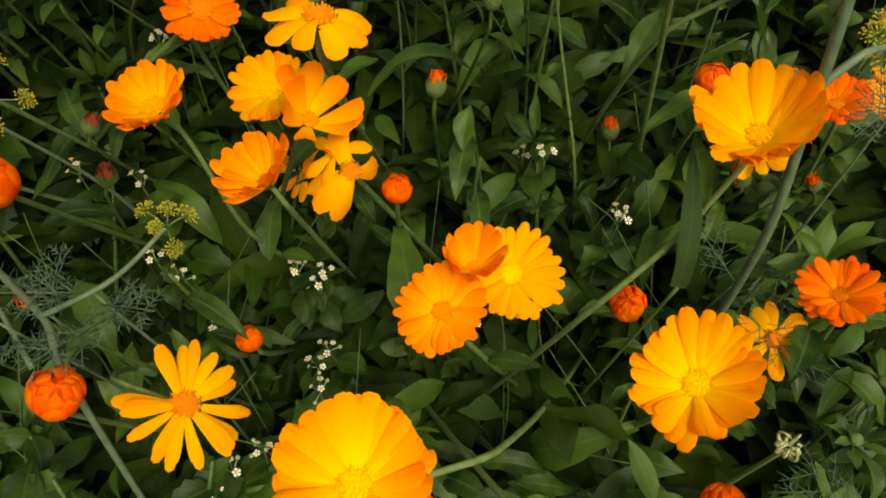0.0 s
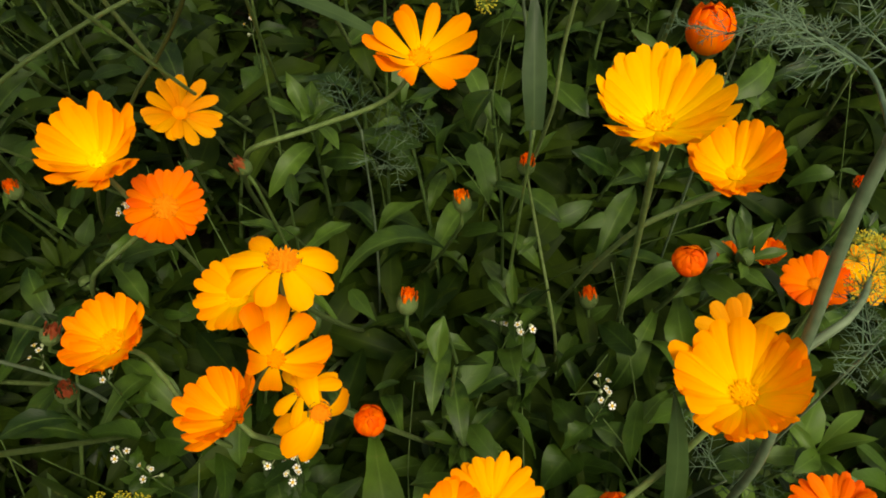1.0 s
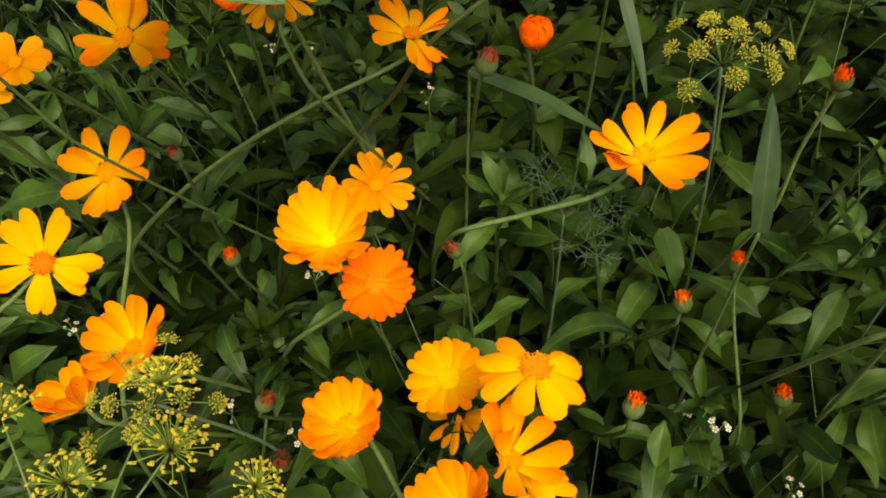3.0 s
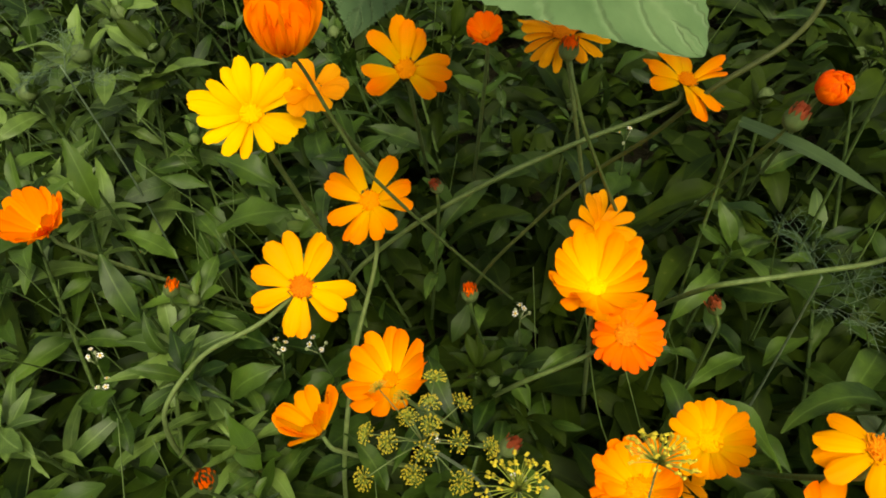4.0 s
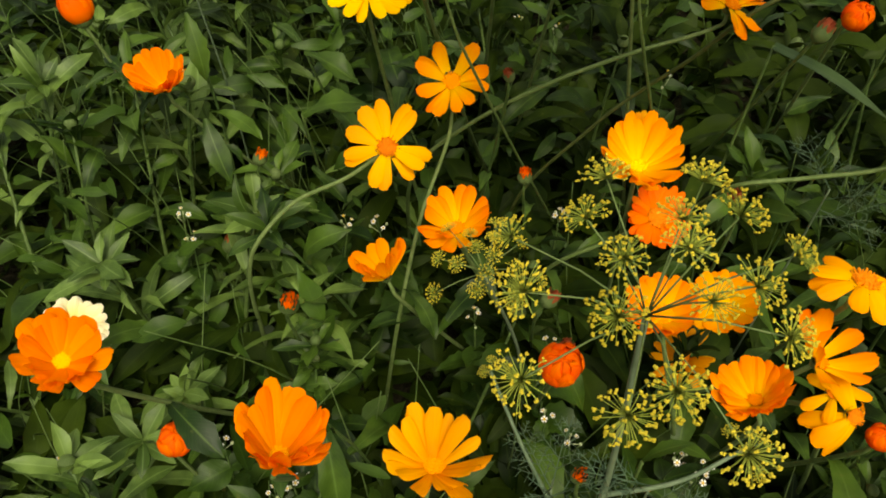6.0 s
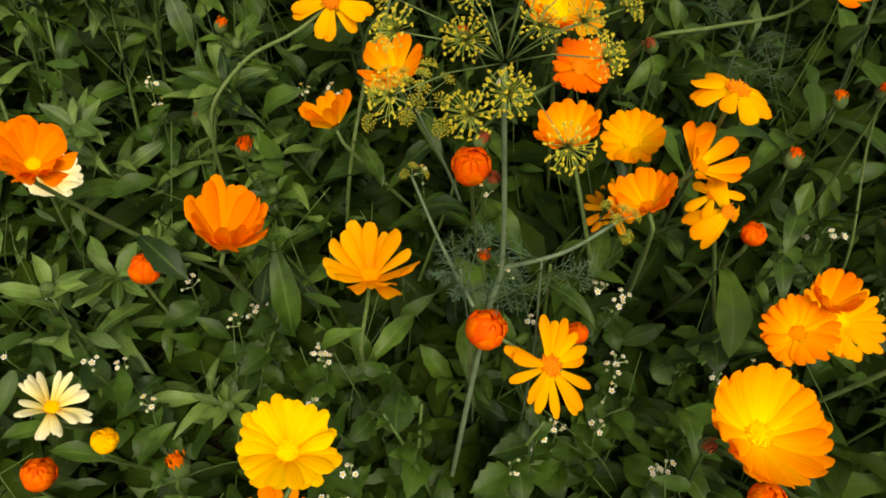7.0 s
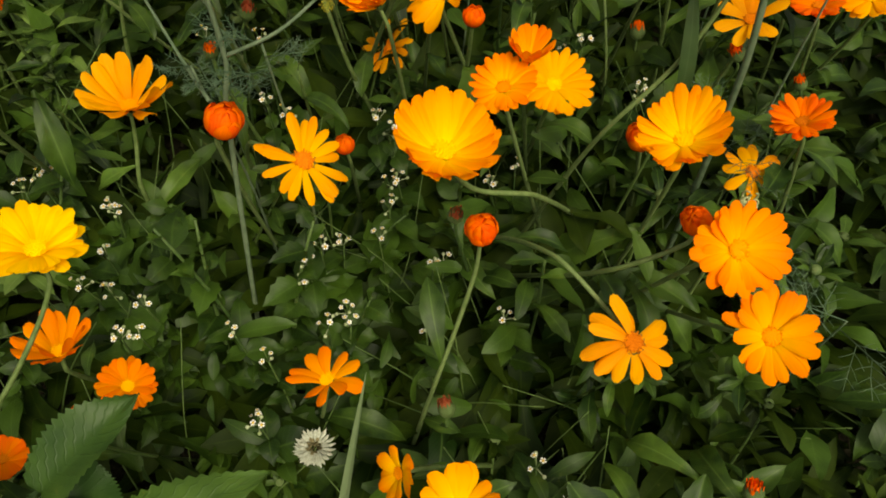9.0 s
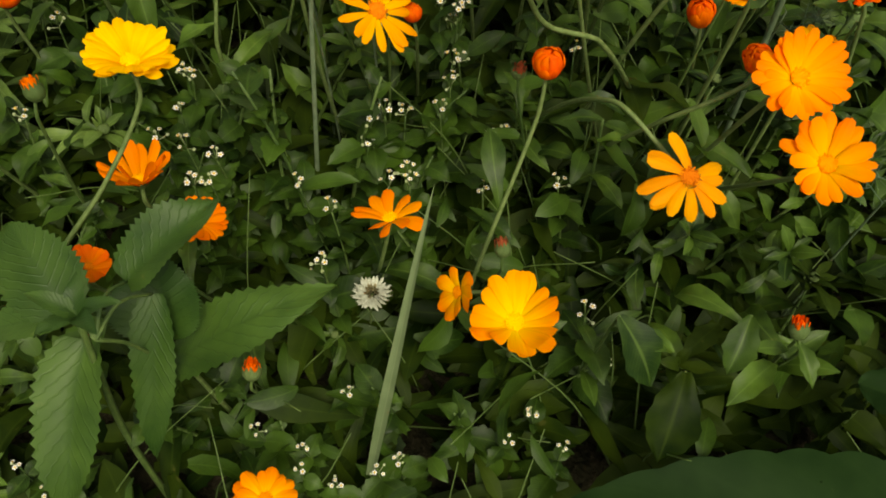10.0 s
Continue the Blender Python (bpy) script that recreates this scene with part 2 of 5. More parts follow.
def lerp(a, b, t):
    return a + (b - a) * t


def petal_sheet(bm, inner, length, width, a0, a1, rng, curl=0.0, along=9, across=8, ragged=1.0):
    """One ray petal, along x from the disc's edge, rising at a0 degrees and a1 at its three-toothed tip."""
    x, z, rows = inner, 0.0, []
    twist = rng.uniform(-1, 1) * curl
    sway = rng.uniform(-1, 1) * (0.05 + 0.25 * curl)
    teeth, skew = rng.uniform(0.006, 0.024) * ragged, rng.uniform(-0.7, 0.7)
    wave, ph = rng.uniform(0.0, 0.05), rng.uniform(0, 6.28)
    for i in range(along + 1):
        s = i / along
        a = radians(lerp(a0, a1, s))
        if i:
            x += length / along * math.cos(a)
            z += length / along * math.sin(a)
        w = 0.46 + 0.54 * min(1, s / 0.62) ** 0.9
        if s > 0.76:
            w *= 1 - 0.20 * ((s - 0.76) / 0.24) ** 2.5
        row = []
        for k in range(across + 1):
            v = 2 * k / across - 1
            y = v * w * width / 2
            tip = s**6 * length * (teeth * math.cos(3 * math.pi * v + skew) - 0.055 * v * v - 0.085 * abs(v) ** 5)
            lift = width * (wave * math.sin(5 * s + ph + 1.5 * v) - 0.16 * v * v + 0.030 * math.cos(3 * math.pi * v)) * (0.4 + 0.6 * s) + y * math.tan(twist * s)
            row.append((Vector((x + tip * math.cos(a) - lift * math.sin(a), y + sway * s * s * length * 0.5, z + lift * math.cos(a) + tip * math.sin(a))), k / across, s))
        rows.append(row)
    sheet(bm, rows)


def disc_mesh(name, material):
    """A low cushion packed with small uneven florets, one unit across."""
    bm = bmesh.new()
    bmesh.ops.create_uvsphere(bm, u_segments=14, v_segments=8, radius=0.47)
    for v in bm.verts:
        v.co.z *= 0.22
    rng = random.Random(5)
    for i in range(70):
        r = 0.50 * math.sqrt((i + 0.5) / 70)
        w = i * 2.39996 + rng.uniform(-0.2, 0.2)
        c = Vector((r * math.cos(w), r * math.sin(w), 0.22 * math.sqrt(max(0.0, 0.22 - r * r)) - 0.02))
        h, q = rng.uniform(0.03, 0.07) + 0.05 * (r > 0.3), rng.uniform(0.036, 0.056)
        out = Vector((c.x, c.y, 0)) * rng.uniform(0.05, 0.35)
        ring = [bm.verts.new(c + Vector((q * math.cos(g), q * math.sin(g), 0))) for g in (0.5, 2.07, 3.64, 5.21)]
        top = [bm.verts.new(c + Vector((q * 0.6 * math.cos(g), q * 0.6 * math.sin(g), h + rng.uniform(-0.02, 0.02))) + out) for g in (0.5, 2.07, 3.64, 5.21)]
        for k in range(4):
            bm.faces.new((ring[k], ring[(k + 1) % 4], top[(k + 1) % 4], top[k]))
        bm.faces.new(top)
    return mesh_of(name, bm, material, False)


def calyx_mesh():
    """Green cup with pointed sepals, one unit across, opening to +z."""
    bm = bmesh.new()
    prof = [(0.10, -0.42), (0.26, -0.36), (0.40, -0.22), (0.47, -0.04)]
    rings = [[bm.verts.new((r * math.cos(w), r * math.sin(w), z)) for w in (math.tau * k / 14 for k in range(14))] for r, z in prof]
    for a, b in zip(rings, rings[1:]):
        for k in range(14):
            bm.faces.new((a[k], a[(k + 1) % 14], b[(k + 1) % 14], b[k]))
    bm.faces.new(rings[0][::-1])
    for k in range(14):
        w = math.tau * (k + 0.5) / 14
        tip = bm.verts.new((0.52 * math.cos(w), 0.52 * math.sin(w), 0.06))
        bm.faces.new((rings[-1][k], rings[-1][(k + 1) % 14], tip))
    return mesh_of("calyx", bm, CALYX)


DISC_MESH = {k: disc_mesh("disc", m) for k, m in DISC.items()}
CALYX_MESH = calyx_mesh()


def leaf_sheet(bm, length, width, a0, a1, rng, shape="lance", origin=Matrix.Identity(4), along=9, across=4):
    """A leaf along x from its base, rising at a0 degrees and a1 at its tip, folded along the midrib."""
    x, z, rows = 0.0, 0.0, []
    fold, wav, ph = rng.uniform(0.08, 0.45), rng.uniform(0.03, 0.13), rng.uniform(0, 6.28)
    side = rng.uniform(-0.35, 0.35)
    nick = rng.uniform(0.02, 0.14)
    toothed = shape in ("toothed", "broad")
    calm = min(1.0, 0.05 / width)
    for i in range(along + 1):
        s = i / along
        a = radians(lerp(a0, a1, s))
        if i:
            x += length / along * math.cos(a)
            z += length / along * math.sin(a)
        if shape == "lance":
            w = 0.16 + 0.84 * math.sin(math.pi * min(1, s ** 1.15)) ** 0.85 if s < 0.62 else 0.99 * max(0.0, 1 - ((s - 0.5) / 0.5) ** 1.7)
        elif shape == "spoon":
            w = 0.22 + 0.78 * min(1, s / 0.60) ** 1.4 if s < 0.62 else max(0.0, 1 - ((s - 0.58) / 0.42) ** 1.9)
        elif shape == "blade":
            w = min(1, 0.6 + s) * max(0.0, 1 - s**2.2) ** 0.8
        elif shape == "broad":
            w = max(0.0, math.sin(math.pi * (0.12 + 0.88 * s) ** 0.62)) ** 0.6 if s < 1 else 0
        else:
            w = max(0.0, math.sin(math.pi * (0.04 + 0.96 * s) ** 0.68)) ** (0.8 if toothed else 1.1) if s < 1 else 0
        if shape == "broad":
            w *= 0.95 + 0.09 * abs(math.sin(7 * math.pi * s))
        elif toothed and 0 < i < along:
            w *= 1.0 + (0.07 if i % 2 else -0.05) * min(1.0, 0.06 / width)
        row = []
        for k in range(across + 1):
            v = 2 * k / across - 1
            y = v * w * width / 2
            if not toothed and shape != "blade" and abs(v) > 0.9:
                y *= 1 + nick * math.sin(6.28 * (s * 4.5 + ph))
            lift = abs(y) * fold * calm + wav * min(width, 0.036) * math.sin(9 * s + ph + 2.5 * v) * abs(v)
            if toothed:
                lift += 0.012 * min(width, 0.03) * (1 if i % 2 else -1)
            p = Vector((x - lift * math.sin(a), y + side * s * s * length * 0.35, z + lift * math.cos(a)))
            row.append((origin @ p, k / across, s))
        rows.append(row)
    sheet(bm, rows)


def leaf_mesh(length, width, a0, a1, seed, shape, material, along=9, across=4):
    bm = bmesh.new()
    leaf_sheet(bm, length, width, a0, a1, random.Random(seed), shape, along=along, across=across)
    return mesh_of("leaf", bm, material)


# leaves of several bends and sizes, which the stems share
LEAVES = [leaf_mesh(L, w, a0, a1, k, sh, LEAF) for k, (L, w, a0, a1, sh) in enumerate([
    (0.085, 0.026, 30, -25, "spoon"), (0.100, 0.032, 42, -10, "spoon"), (0.075, 0.021, 20, -70, "lance"), (0.098, 0.034, 35, -45, "spoon"),
    (0.056, 0.019, 45, 10, "lance"), (0.088, 0.031, 15, -40, "spoon"), (0.076, 0.019, 60, -30, "lance"), (0.112, 0.036, 30, -75, "spoon"),
    (0.046, 0.017, 20, -20, "lance"), (0.120, 0.031, 50, -60, "lance"), (0.066, 0.027, 10, -10, "ovate"), (0.100, 0.029, 62, -50, "spoon"), (0.090, 0.026, 70, 5, "spoon")])]
# low leaves, with the shade they stand in painted into their colour
LEAVES_LOW = [leaf_mesh(L, w, a0, a1, 20 + k, sh, LEAF_SHADED) for k, (L, w, a0, a1, sh) in enumerate([
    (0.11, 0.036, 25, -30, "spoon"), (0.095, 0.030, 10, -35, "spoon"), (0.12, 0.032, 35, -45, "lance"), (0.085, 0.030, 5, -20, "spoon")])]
LEAVES_PALE = [leaf_mesh(L, w, a0, a1, 80 + k, sh, LEAF_PALE) for k, (L, w, a0, a1, sh) in enumerate([
    (0.095, 0.018, 40, -20, "lance"), (0.110, 0.022, 50, -35, "lance"), (0.080, 0.014, 55, 0, "lance"), (0.100, 0.026, 35, -50, "spoon"), (0.070, 0.015, 30, -30, "lance"),
    (0.120, 0.020, 60, -60, "lance"), (0.088, 0.016, 65, -15, "lance"), (0.060, 0.013, 20, -40, "lance"), (0.105, 0.024, 45, -45, "spoon")])]
# the same leaf shapes again in the darker colour that imitates shade
LEAVES_SHADED = []
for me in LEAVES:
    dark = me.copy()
    dark.materials[0] = LEAF_SHADED
    LEAVES_SHADED.append(dark)
WEED_LEAVES = [leaf_mesh(L, w, a0, a1, 40 + k, "ovate", WEED_LEAF) for k, (L, w, a0, a1) in enumerate([
    (0.040, 0.024, 15, -25), (0.032, 0.020, 25, -15), (0.048, 0.030, 5, -35), (0.026, 0.015, 30, 0), (0.056, 0.038, 10, -30), (0.044, 0.031, 20, -45)])]


def leaf_pose(at_place, heading, turn, droop=0.0, size=1.0):
    return Matrix.Translation(at_place) @ Matrix.Rotation(heading, 4, "Z") @ Matrix.Rotation(-droop, 4, "Y") @ Matrix.Rotation(turn, 4, "X") @ Matrix.Scale(size, 4)


# ---- ground ----
bm = bmesh.new()
bmesh.ops.create_grid(bm, x_segments=60, y_segments=60, size=1.6)
for v in bm.verts:
    v.co.z = 0.018 * noise.noise(v.co * 7) + 0.008 * noise.noise(v.co * 31)
rim = [e for e in bm.edges if e.is_boundary]
far = bmesh.ops.extrude_edge_only(bm, edges=rim)["geom"]
for v in (g for g in far if isinstance(g, bmesh.types.BMVert)):
    v.co.x, v.co.y, v.co.z = v.co.x * 180, v.co.y * 180, -0.02
ground = place("ground", mesh_of("ground", bm, soil_material()))
tagged(ground, "dark crumbly garden soil under the flower bed", "soil", kind="structure")


def bed_height(x, y):
    """The height of the leaves in the bed, which rises away from the path."""
    return 0.205 + 0.27 * max(-0.15, min(y, 0.75)) + 0.04 * noise.noise(Vector((x * 5, y * 5, 0)))


HEADS = []


def clear_of_heads(p, gap):
    """Whether a place leaves the flower heads, and the space just before them, free."""
    return all((p - h).length > gap and (p - h - Vector((0, -0.025, 0.035))).length > gap for h in HEADS)


# ---- marigolds ----
TONE_WORDS = {"orange": "bright orange", "orange_gold": "orange, golden-hearted", "gold_orange": "amber orange", "gold": "golden", "bright_gold": "bright golden", "yellow": "bright yellow",
              "deep": "deep orange", "vivid": "vivid orange", "ember": "red-orange", "cream": "pale cream", "brown": "brownish"}
bloom_count = 0


def stem_line(head, normal, via, seed, reach=0.025):
    """From the head down along its neck, past the given places, and into the soil."""
    rng = random.Random(seed)
    h, nrm = Vector(head), Vector(normal).normalized()
    pts = [h - nrm * 0.0065]
    if via:
        pts += [Vector(v) for v in via]
        d = (pts[-1] - pts[-2]).normalized()
    else:
        pts.append(h - nrm * reach)
        d = -nrm
    last = pts[-1]
    lean = Vector((d.x, d.y, 0)) * 0.35 * last.z + Vector((rng.uniform(-0.18, 0.18), rng.uniform(0.2, 0.6), 0)) * last.z
    base = Vector((last.x + lean.x, last.y + lean.y, 0.0))
    if last.z > 0.06:
        pts.append(last.lerp(base, 0.5) + d * 0.03 * last.z)
    pts.append(base)
    return glide(pts[::-1]), base


def stem_with_leaves(root, base, line, seed, r0, r1, leaves, lowest=0.06, label="", skin=None):
    """Adds a stem and its alternate leaves to a plant whose foot is at base."""
    rng = random.Random(seed)
    local = [p - base for p in line]
    bm = bmesh.new()
    tube(bm, local, r0, r1)
    part("stem", bm, skin or STEM_DIM, root, label)
    n = len(local)
    turn = rng.uniform(0, 6.28)
    for k in range(leaves):
        f = lerp(0.25, 0.86, (k + rng.random() * 0.6) / max(1, leaves))
        p = local[int(f * (n - 1))]
        if p.z < lowest or p.z > bed_height(p.x + base.x, p.y + base.y) + 0.01:
            continue
        if not clear_of_heads(p + base, 0.055):
            continue
        turn += 2.4
        # Leaves low on the stem get the colour with painted shade.
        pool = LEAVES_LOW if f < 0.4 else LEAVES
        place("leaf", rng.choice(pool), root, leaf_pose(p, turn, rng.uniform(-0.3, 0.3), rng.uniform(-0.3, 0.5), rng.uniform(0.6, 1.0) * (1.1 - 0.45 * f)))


def marigold(head, normal, across, rays, cup, tone, rows=1, mess=0.0, wide=1.0, disc=0.25, slim=0.0, stalk=1.0, via=()):
    """An open marigold: calyx, disc and ray petals on a leafy stem. cup: degrees by which the petals rise."""
    global bloom_count
    bloom_count += 1
    seed = bloom_count * 17
    rng = random.Random(seed)
    line, base = stem_line(head, normal, via, seed)
    HEADS.append(Vector(head))
    state = "half-closed" if cup > 45 else ("ragged" if mess > 0.45 else "open")
    size = "large" if across > 0.066 else ("small" if across < 0.045 else "")
    label = " ".join(f"{size} {TONE_WORDS[tone]} pot marigold with {state} petals on a leafy stem".split())
    root = thing("marigold", base, label, "flower", "marigolds in the flower bed")
    stem_with_leaves(root, base, line, seed + 1, 0.0024 * stalk, 0.0016 * stalk, 4, skin=STEM)
    inner = 0.5 * disc * across * (0.7 if cup > 45 else 0.72)
    lo, hi = (cup + 14, cup - 16) if cup < 28 else ((cup - 5, cup + 6) if cup < 60 else (cup - 38, cup + 34))
    reach = sum(math.cos(radians(lerp(lo, hi, (i + 0.5) / 8))) for i in range(8)) / 8
    length = (0.5 * across - inner) / max(0.3, reach)
    top = facing(Vector(head) - base, normal, rng.uniform(0, 6.28))
    head_ob = place("flower_head", CALYX_MESH, root, top @ Matrix.Translation((0, 0, -0.0025)) @ Matrix.Scale(across * disc * 1.05, 4), "green calyx of the flower")
    k = 1 / (across * disc * 1.05)
    place("disc", DISC_MESH["dark" if tone in ("gold_orange", "yellow", "gold") and mess > 0.45 or tone == "deep" else ("amber" if tone in ("orange", "gold_orange") else "light")], head_ob,
          Matrix.Translation((0, 0, 0.0015 * k)) @ Matrix.Scale(across * disc * 0.86 * k, 4), "dome of small tubular florets")
    dense = not slim and mess < 0.25
    calm = 0.35 if cup > 60 else 1.0
    if dense:
        rows = max(rows, 2)
        calm *= 0.85
    wid = slim * length * 0.92 if slim else min(wide * math.pi * across / rays * (1.06 if cup < 28 else 1.12), 0.60 * length)
    shapes = []
    for q in range(6):
        bm = bmesh.new()
        a = rng.uniform(-6, 6)
        petal_sheet(bm, inner, length * rng.uniform(0.95, 1.04), wid * rng.uniform(0.82, 1.12), lo + a * calm, hi + (a + rng.uniform(-10, 10)) * calm, rng, (0.10 + 0.5 * mess) * calm, ragged=0.6 if dense else 0.8)
        shapes.append(mesh_of("petal", bm, PETAL[tone]))
    pa, pb, pc = (rng.uniform(0, 6.28) for _ in range(3))
    bunch = 0.04 if dense else 0.10 + 0.24 * mess
    for row in range(rows):
        for i in range(rays):
            if mess > 0.25 and rng.random() < 0.12 * mess or row == 1 and dense and rng.random() < 0.10:
                continue
            w = math.tau * (i + 0.5 * row + rng.uniform(-0.2, 0.2) * (0.6 if dense else 1 + 1.6 * mess)) / rays
            side = math.sin(w + pc)
            w += bunch * (0.6 * math.sin(3 * w + pa) + 0.4 * math.sin(5 * w + pb))
            tilt = rng.uniform(-6, 6) * (1 + 2.4 * mess) * calm - 3 * row + 3 * (i % 2) + (5 + 9 * mess) * side * calm
            m = Matrix.Rotation(w, 4, "Z") @ Matrix.Rotation(-radians(tilt), 4, "Y") @ Matrix.Rotation(radians(rng.uniform(-5, 5) * (1 + 4 * mess) * calm), 4, "X")
            lift = Matrix.Translation((0, 0, 0.0005 * ((i % 3) - 1.2 * row)))
            grown = (rng.uniform(0.91, 1.04) if dense else rng.uniform(0.90, 1.06)) * (1 + 0.04 * math.sin(2 * w + pb)) * (1 - (0.10 if dense else 0.04) * row)
            place("petal", shapes[rng.randrange(6)], head_ob, Matrix.Scale(k, 4) @ lift @ m @ Matrix.Scale(grown, 4))
    return root


def closed_marigold(head, normal, across, tall, tone, via=()):
    """A marigold whose petals have folded in to a globe."""
    global bloom_count
    bloom_count += 1
    seed = bloom_count * 17
    rng = random.Random(seed)
    line, base = stem_line(head, normal, via, seed)
    HEADS.append(Vector(head))
    root = thing("closed_marigold", base, f"{TONE_WORDS[tone]} pot marigold folded into a round globe", "flower", "closed marigolds in the flower bed")
    stem_with_leaves(root, base, line, seed + 1, 0.0023, 0.0015, 4, skin=STEM)
    R = across / 2
    top = facing(Vector(head) - base, normal, rng.uniform(0, 6.28))
    head_ob = place("flower_head", CALYX_MESH, root, top @ Matrix.Translation((0, 0, -0.72 * R * tall)) @ Matrix.Scale(across * 0.66, 4), "green calyx of the flower")
    k = 1 / (across * 0.66)
    up = Matrix.Scale(k, 4) @ Matrix.Translation((0, 0, 0.72 * R * tall))
    bm = bmesh.new()
    bmesh.ops.create_uvsphere(bm, u_segments=12, v_segments=8, radius=R * 0.72, matrix=Matrix.Diagonal((1, 1, tall, 1)))
    part("folded_core", bm, PETAL[tone], head_ob, "folded inner petals", up)
    for row, (count, shrink, end) in enumerate(((9, 1.0, 38), (8, 0.94, 60), (7, 0.86, 78), (5, 0.76, 96))):
        shapes = []
        for q in range(3):
            bm = bmesh.new()
            rows = []
            stop = radians(end + rng.uniform(-10, 8))
            for i in range(8):
                s = i / 7
                lat = lerp(radians(-72), stop, s)
                w = (0.35 + 0.65 * math.sin(math.pi * min(1, 0.12 + s * 0.72))) * (1 if s < 0.8 else 1 - 0.85 * ((s - 0.8) / 0.2) ** 2)
                flare = 1 + 0.09 * math.sin(3 * s + q) * s + (0.25 + 0.35 * (q == 1)) * max(0.0, s - 0.65)
                line_ = []
                for j in range(6):
                    v = 2 * j / 5 - 1
                    lon = v * w * 0.55
                    r = R * shrink * flare * (1 - 0.05 * v * v + 0.015 * math.cos(3 * math.pi * v))
                    line_.append((Vector((r * math.cos(lat) * math.cos(lon), r * math.cos(max(lat, -0.6)) * math.sin(lon), r * tall * math.sin(lat))), j / 5, s))
                rows.append(line_)
            sheet(bm, rows)
            shapes.append(mesh_of("petal", bm, PETAL[tone]))
        for i in range(count):
            w = math.tau * (i + 0.5 * row + rng.uniform(-0.2, 0.2)) / count
            place("petal", shapes[i % 3], head_ob, up @ Matrix.Rotation(w, 4, "Z") @ Matrix.Rotation(rng.uniform(-0.08, 0.08), 4, "Y"))
    return root


def bud_meshes():
    bm = bmesh.new()
    prof = [(0.12, -0.62), (0.36, -0.48), (0.48, -0.22), (0.49, 0.02), (0.42, 0.22)]
    rings = [[bm.verts.new((r * math.cos(w), r * math.sin(w), z)) for w in (math.tau * k / 12 for k in range(12))] for r, z in prof]
    for a, b in zip(rings, rings[1:]):
        for k in range(12):
            bm.faces.new((a[k], a[(k + 1) % 12], b[(k + 1) % 12], b[k]))
    bm.faces.new(rings[0][::-1])
    for k in range(12):
        w = math.tau * (k + 0.5) / 12
        tip = bm.verts.new((0.40 * math.cos(w), 0.40 * math.sin(w), 0.50 + 0.10 * (k % 2)))
        bm.faces.new((rings[-1][k], rings[-1][(k + 1) % 12], tip))
    green = mesh_of("bud_calyx", bm, CALYX)
    tufts = {}
    for tone in ("deep", "brown"):
        bm = bmesh.new()
        rng = random.Random(3)
        for i in range(22):
            w = i * 2.4
            r = 0.34 * math.sqrt((i + 0.5) / 22)
            foot = Vector((r * math.cos(w), r * math.sin(w), 0.1))
            lean = Vector((math.cos(w), math.sin(w), 0)) * r * rng.uniform(-0.6, 0.25)
            topz = rng.uniform(0.46, 0.58) - 0.5 * r
            side = Vector((-math.sin(w), math.cos(w), 0)) * 0.075
            rows = []
            for s in (0, 0.5, 0.85, 1.0):
                c = foot + lean * s + Vector((0, 0, topz * s))
                ww = (0.8, 1.0, 0.8, 0.25)[(0, 0.5, 0.85, 1.0).index(s)]
                rows.append([(c + side * v * ww + Vector((math.cos(w), math.sin(w), 0)) * 0.03 * (1 - v * v), 0.5 + 0.5 * v, s) for v in (-1, 0, 1)])
            sheet(bm, rows)
        tufts[tone] = mesh_of("petal_tuft", bm, PETAL[tone])
    return green, tufts


BUD_MESH, TUFT_MESH = bud_meshes()


def marigold_bud(head, normal, across, tone, via=()):
    """A bud: green cup with the folded petals showing at its tip."""
    global bloom_count
    bloom_count += 1
    seed = bloom_count * 17
    rng = random.Random(seed)
    line, base = stem_line(head, normal, via, seed)
    HEADS.append(Vector(head))
    root = thing("marigold_bud", base, "green marigold bud just opening, orange petal tips showing" if tone == "deep" else "spent marigold head with dull brown petal tips in a green calyx", "flower bud", "marigold buds in the bed")
    stem_with_leaves(root, base, line, seed + 1, 0.0018, 0.0012, 4, skin=STEM if via else None)
    top = facing(Vector(head) - base, (Vector(normal) + Vector((rng.uniform(-0.3, 0.3), rng.uniform(-0.3, 0.3), 0))), rng.uniform(0, 6.28))
    cup = place("bud_calyx", BUD_MESH, root, top @ Matrix.Scale(across, 4))
    place("petal_tuft", TUFT_MESH[tone], cup, Matrix.Diagonal((1.22, 1.22, 1.15, 1)), "folded petals at the bud's tip")
    return root


marigold((-0.136, 0.341, 0.408), (-0.220, -0.080, 0.950), 0.0516, 18, 34, 'orange', disc=0.34, via=((-0.129, 0.351, 0.370), (-0.103, 0.331, 0.293),))
marigold((-0.086, 0.408, 0.353), (-0.140, -0.260, 0.950), 0.0562, 20, 24, 'orange_gold', disc=0.36)
marigold((-0.142, 0.475, 0.367), (0.326, -0.299, 0.897), 0.0588, 24, 14, 'deep', disc=0.38, via=((-0.173, 0.469, 0.338), (-0.217, 0.468, 0.295),))
marigold((-0.031, 0.348, 0.470), (0.120, 0.080, 0.990), 0.059, 12, -24, 'gold', mess=.6, slim=.58, disc=.32)
marigold((-0.070, 0.305, 0.387), (-0.360, 0.100, 0.930), 0.0483, 16, 44, 'orange')
marigold((-0.040, 0.320, 0.421), (0.443, -0.080, 0.893), 0.0489, 10, 44, 'orange', mess=.9, slim=0.5)
marigold((-0.028, 0.310, 0.406), (-0.278, -0.134, 0.951), 0.0422, 9, -12, 'gold', mess=.9, slim=0.5)
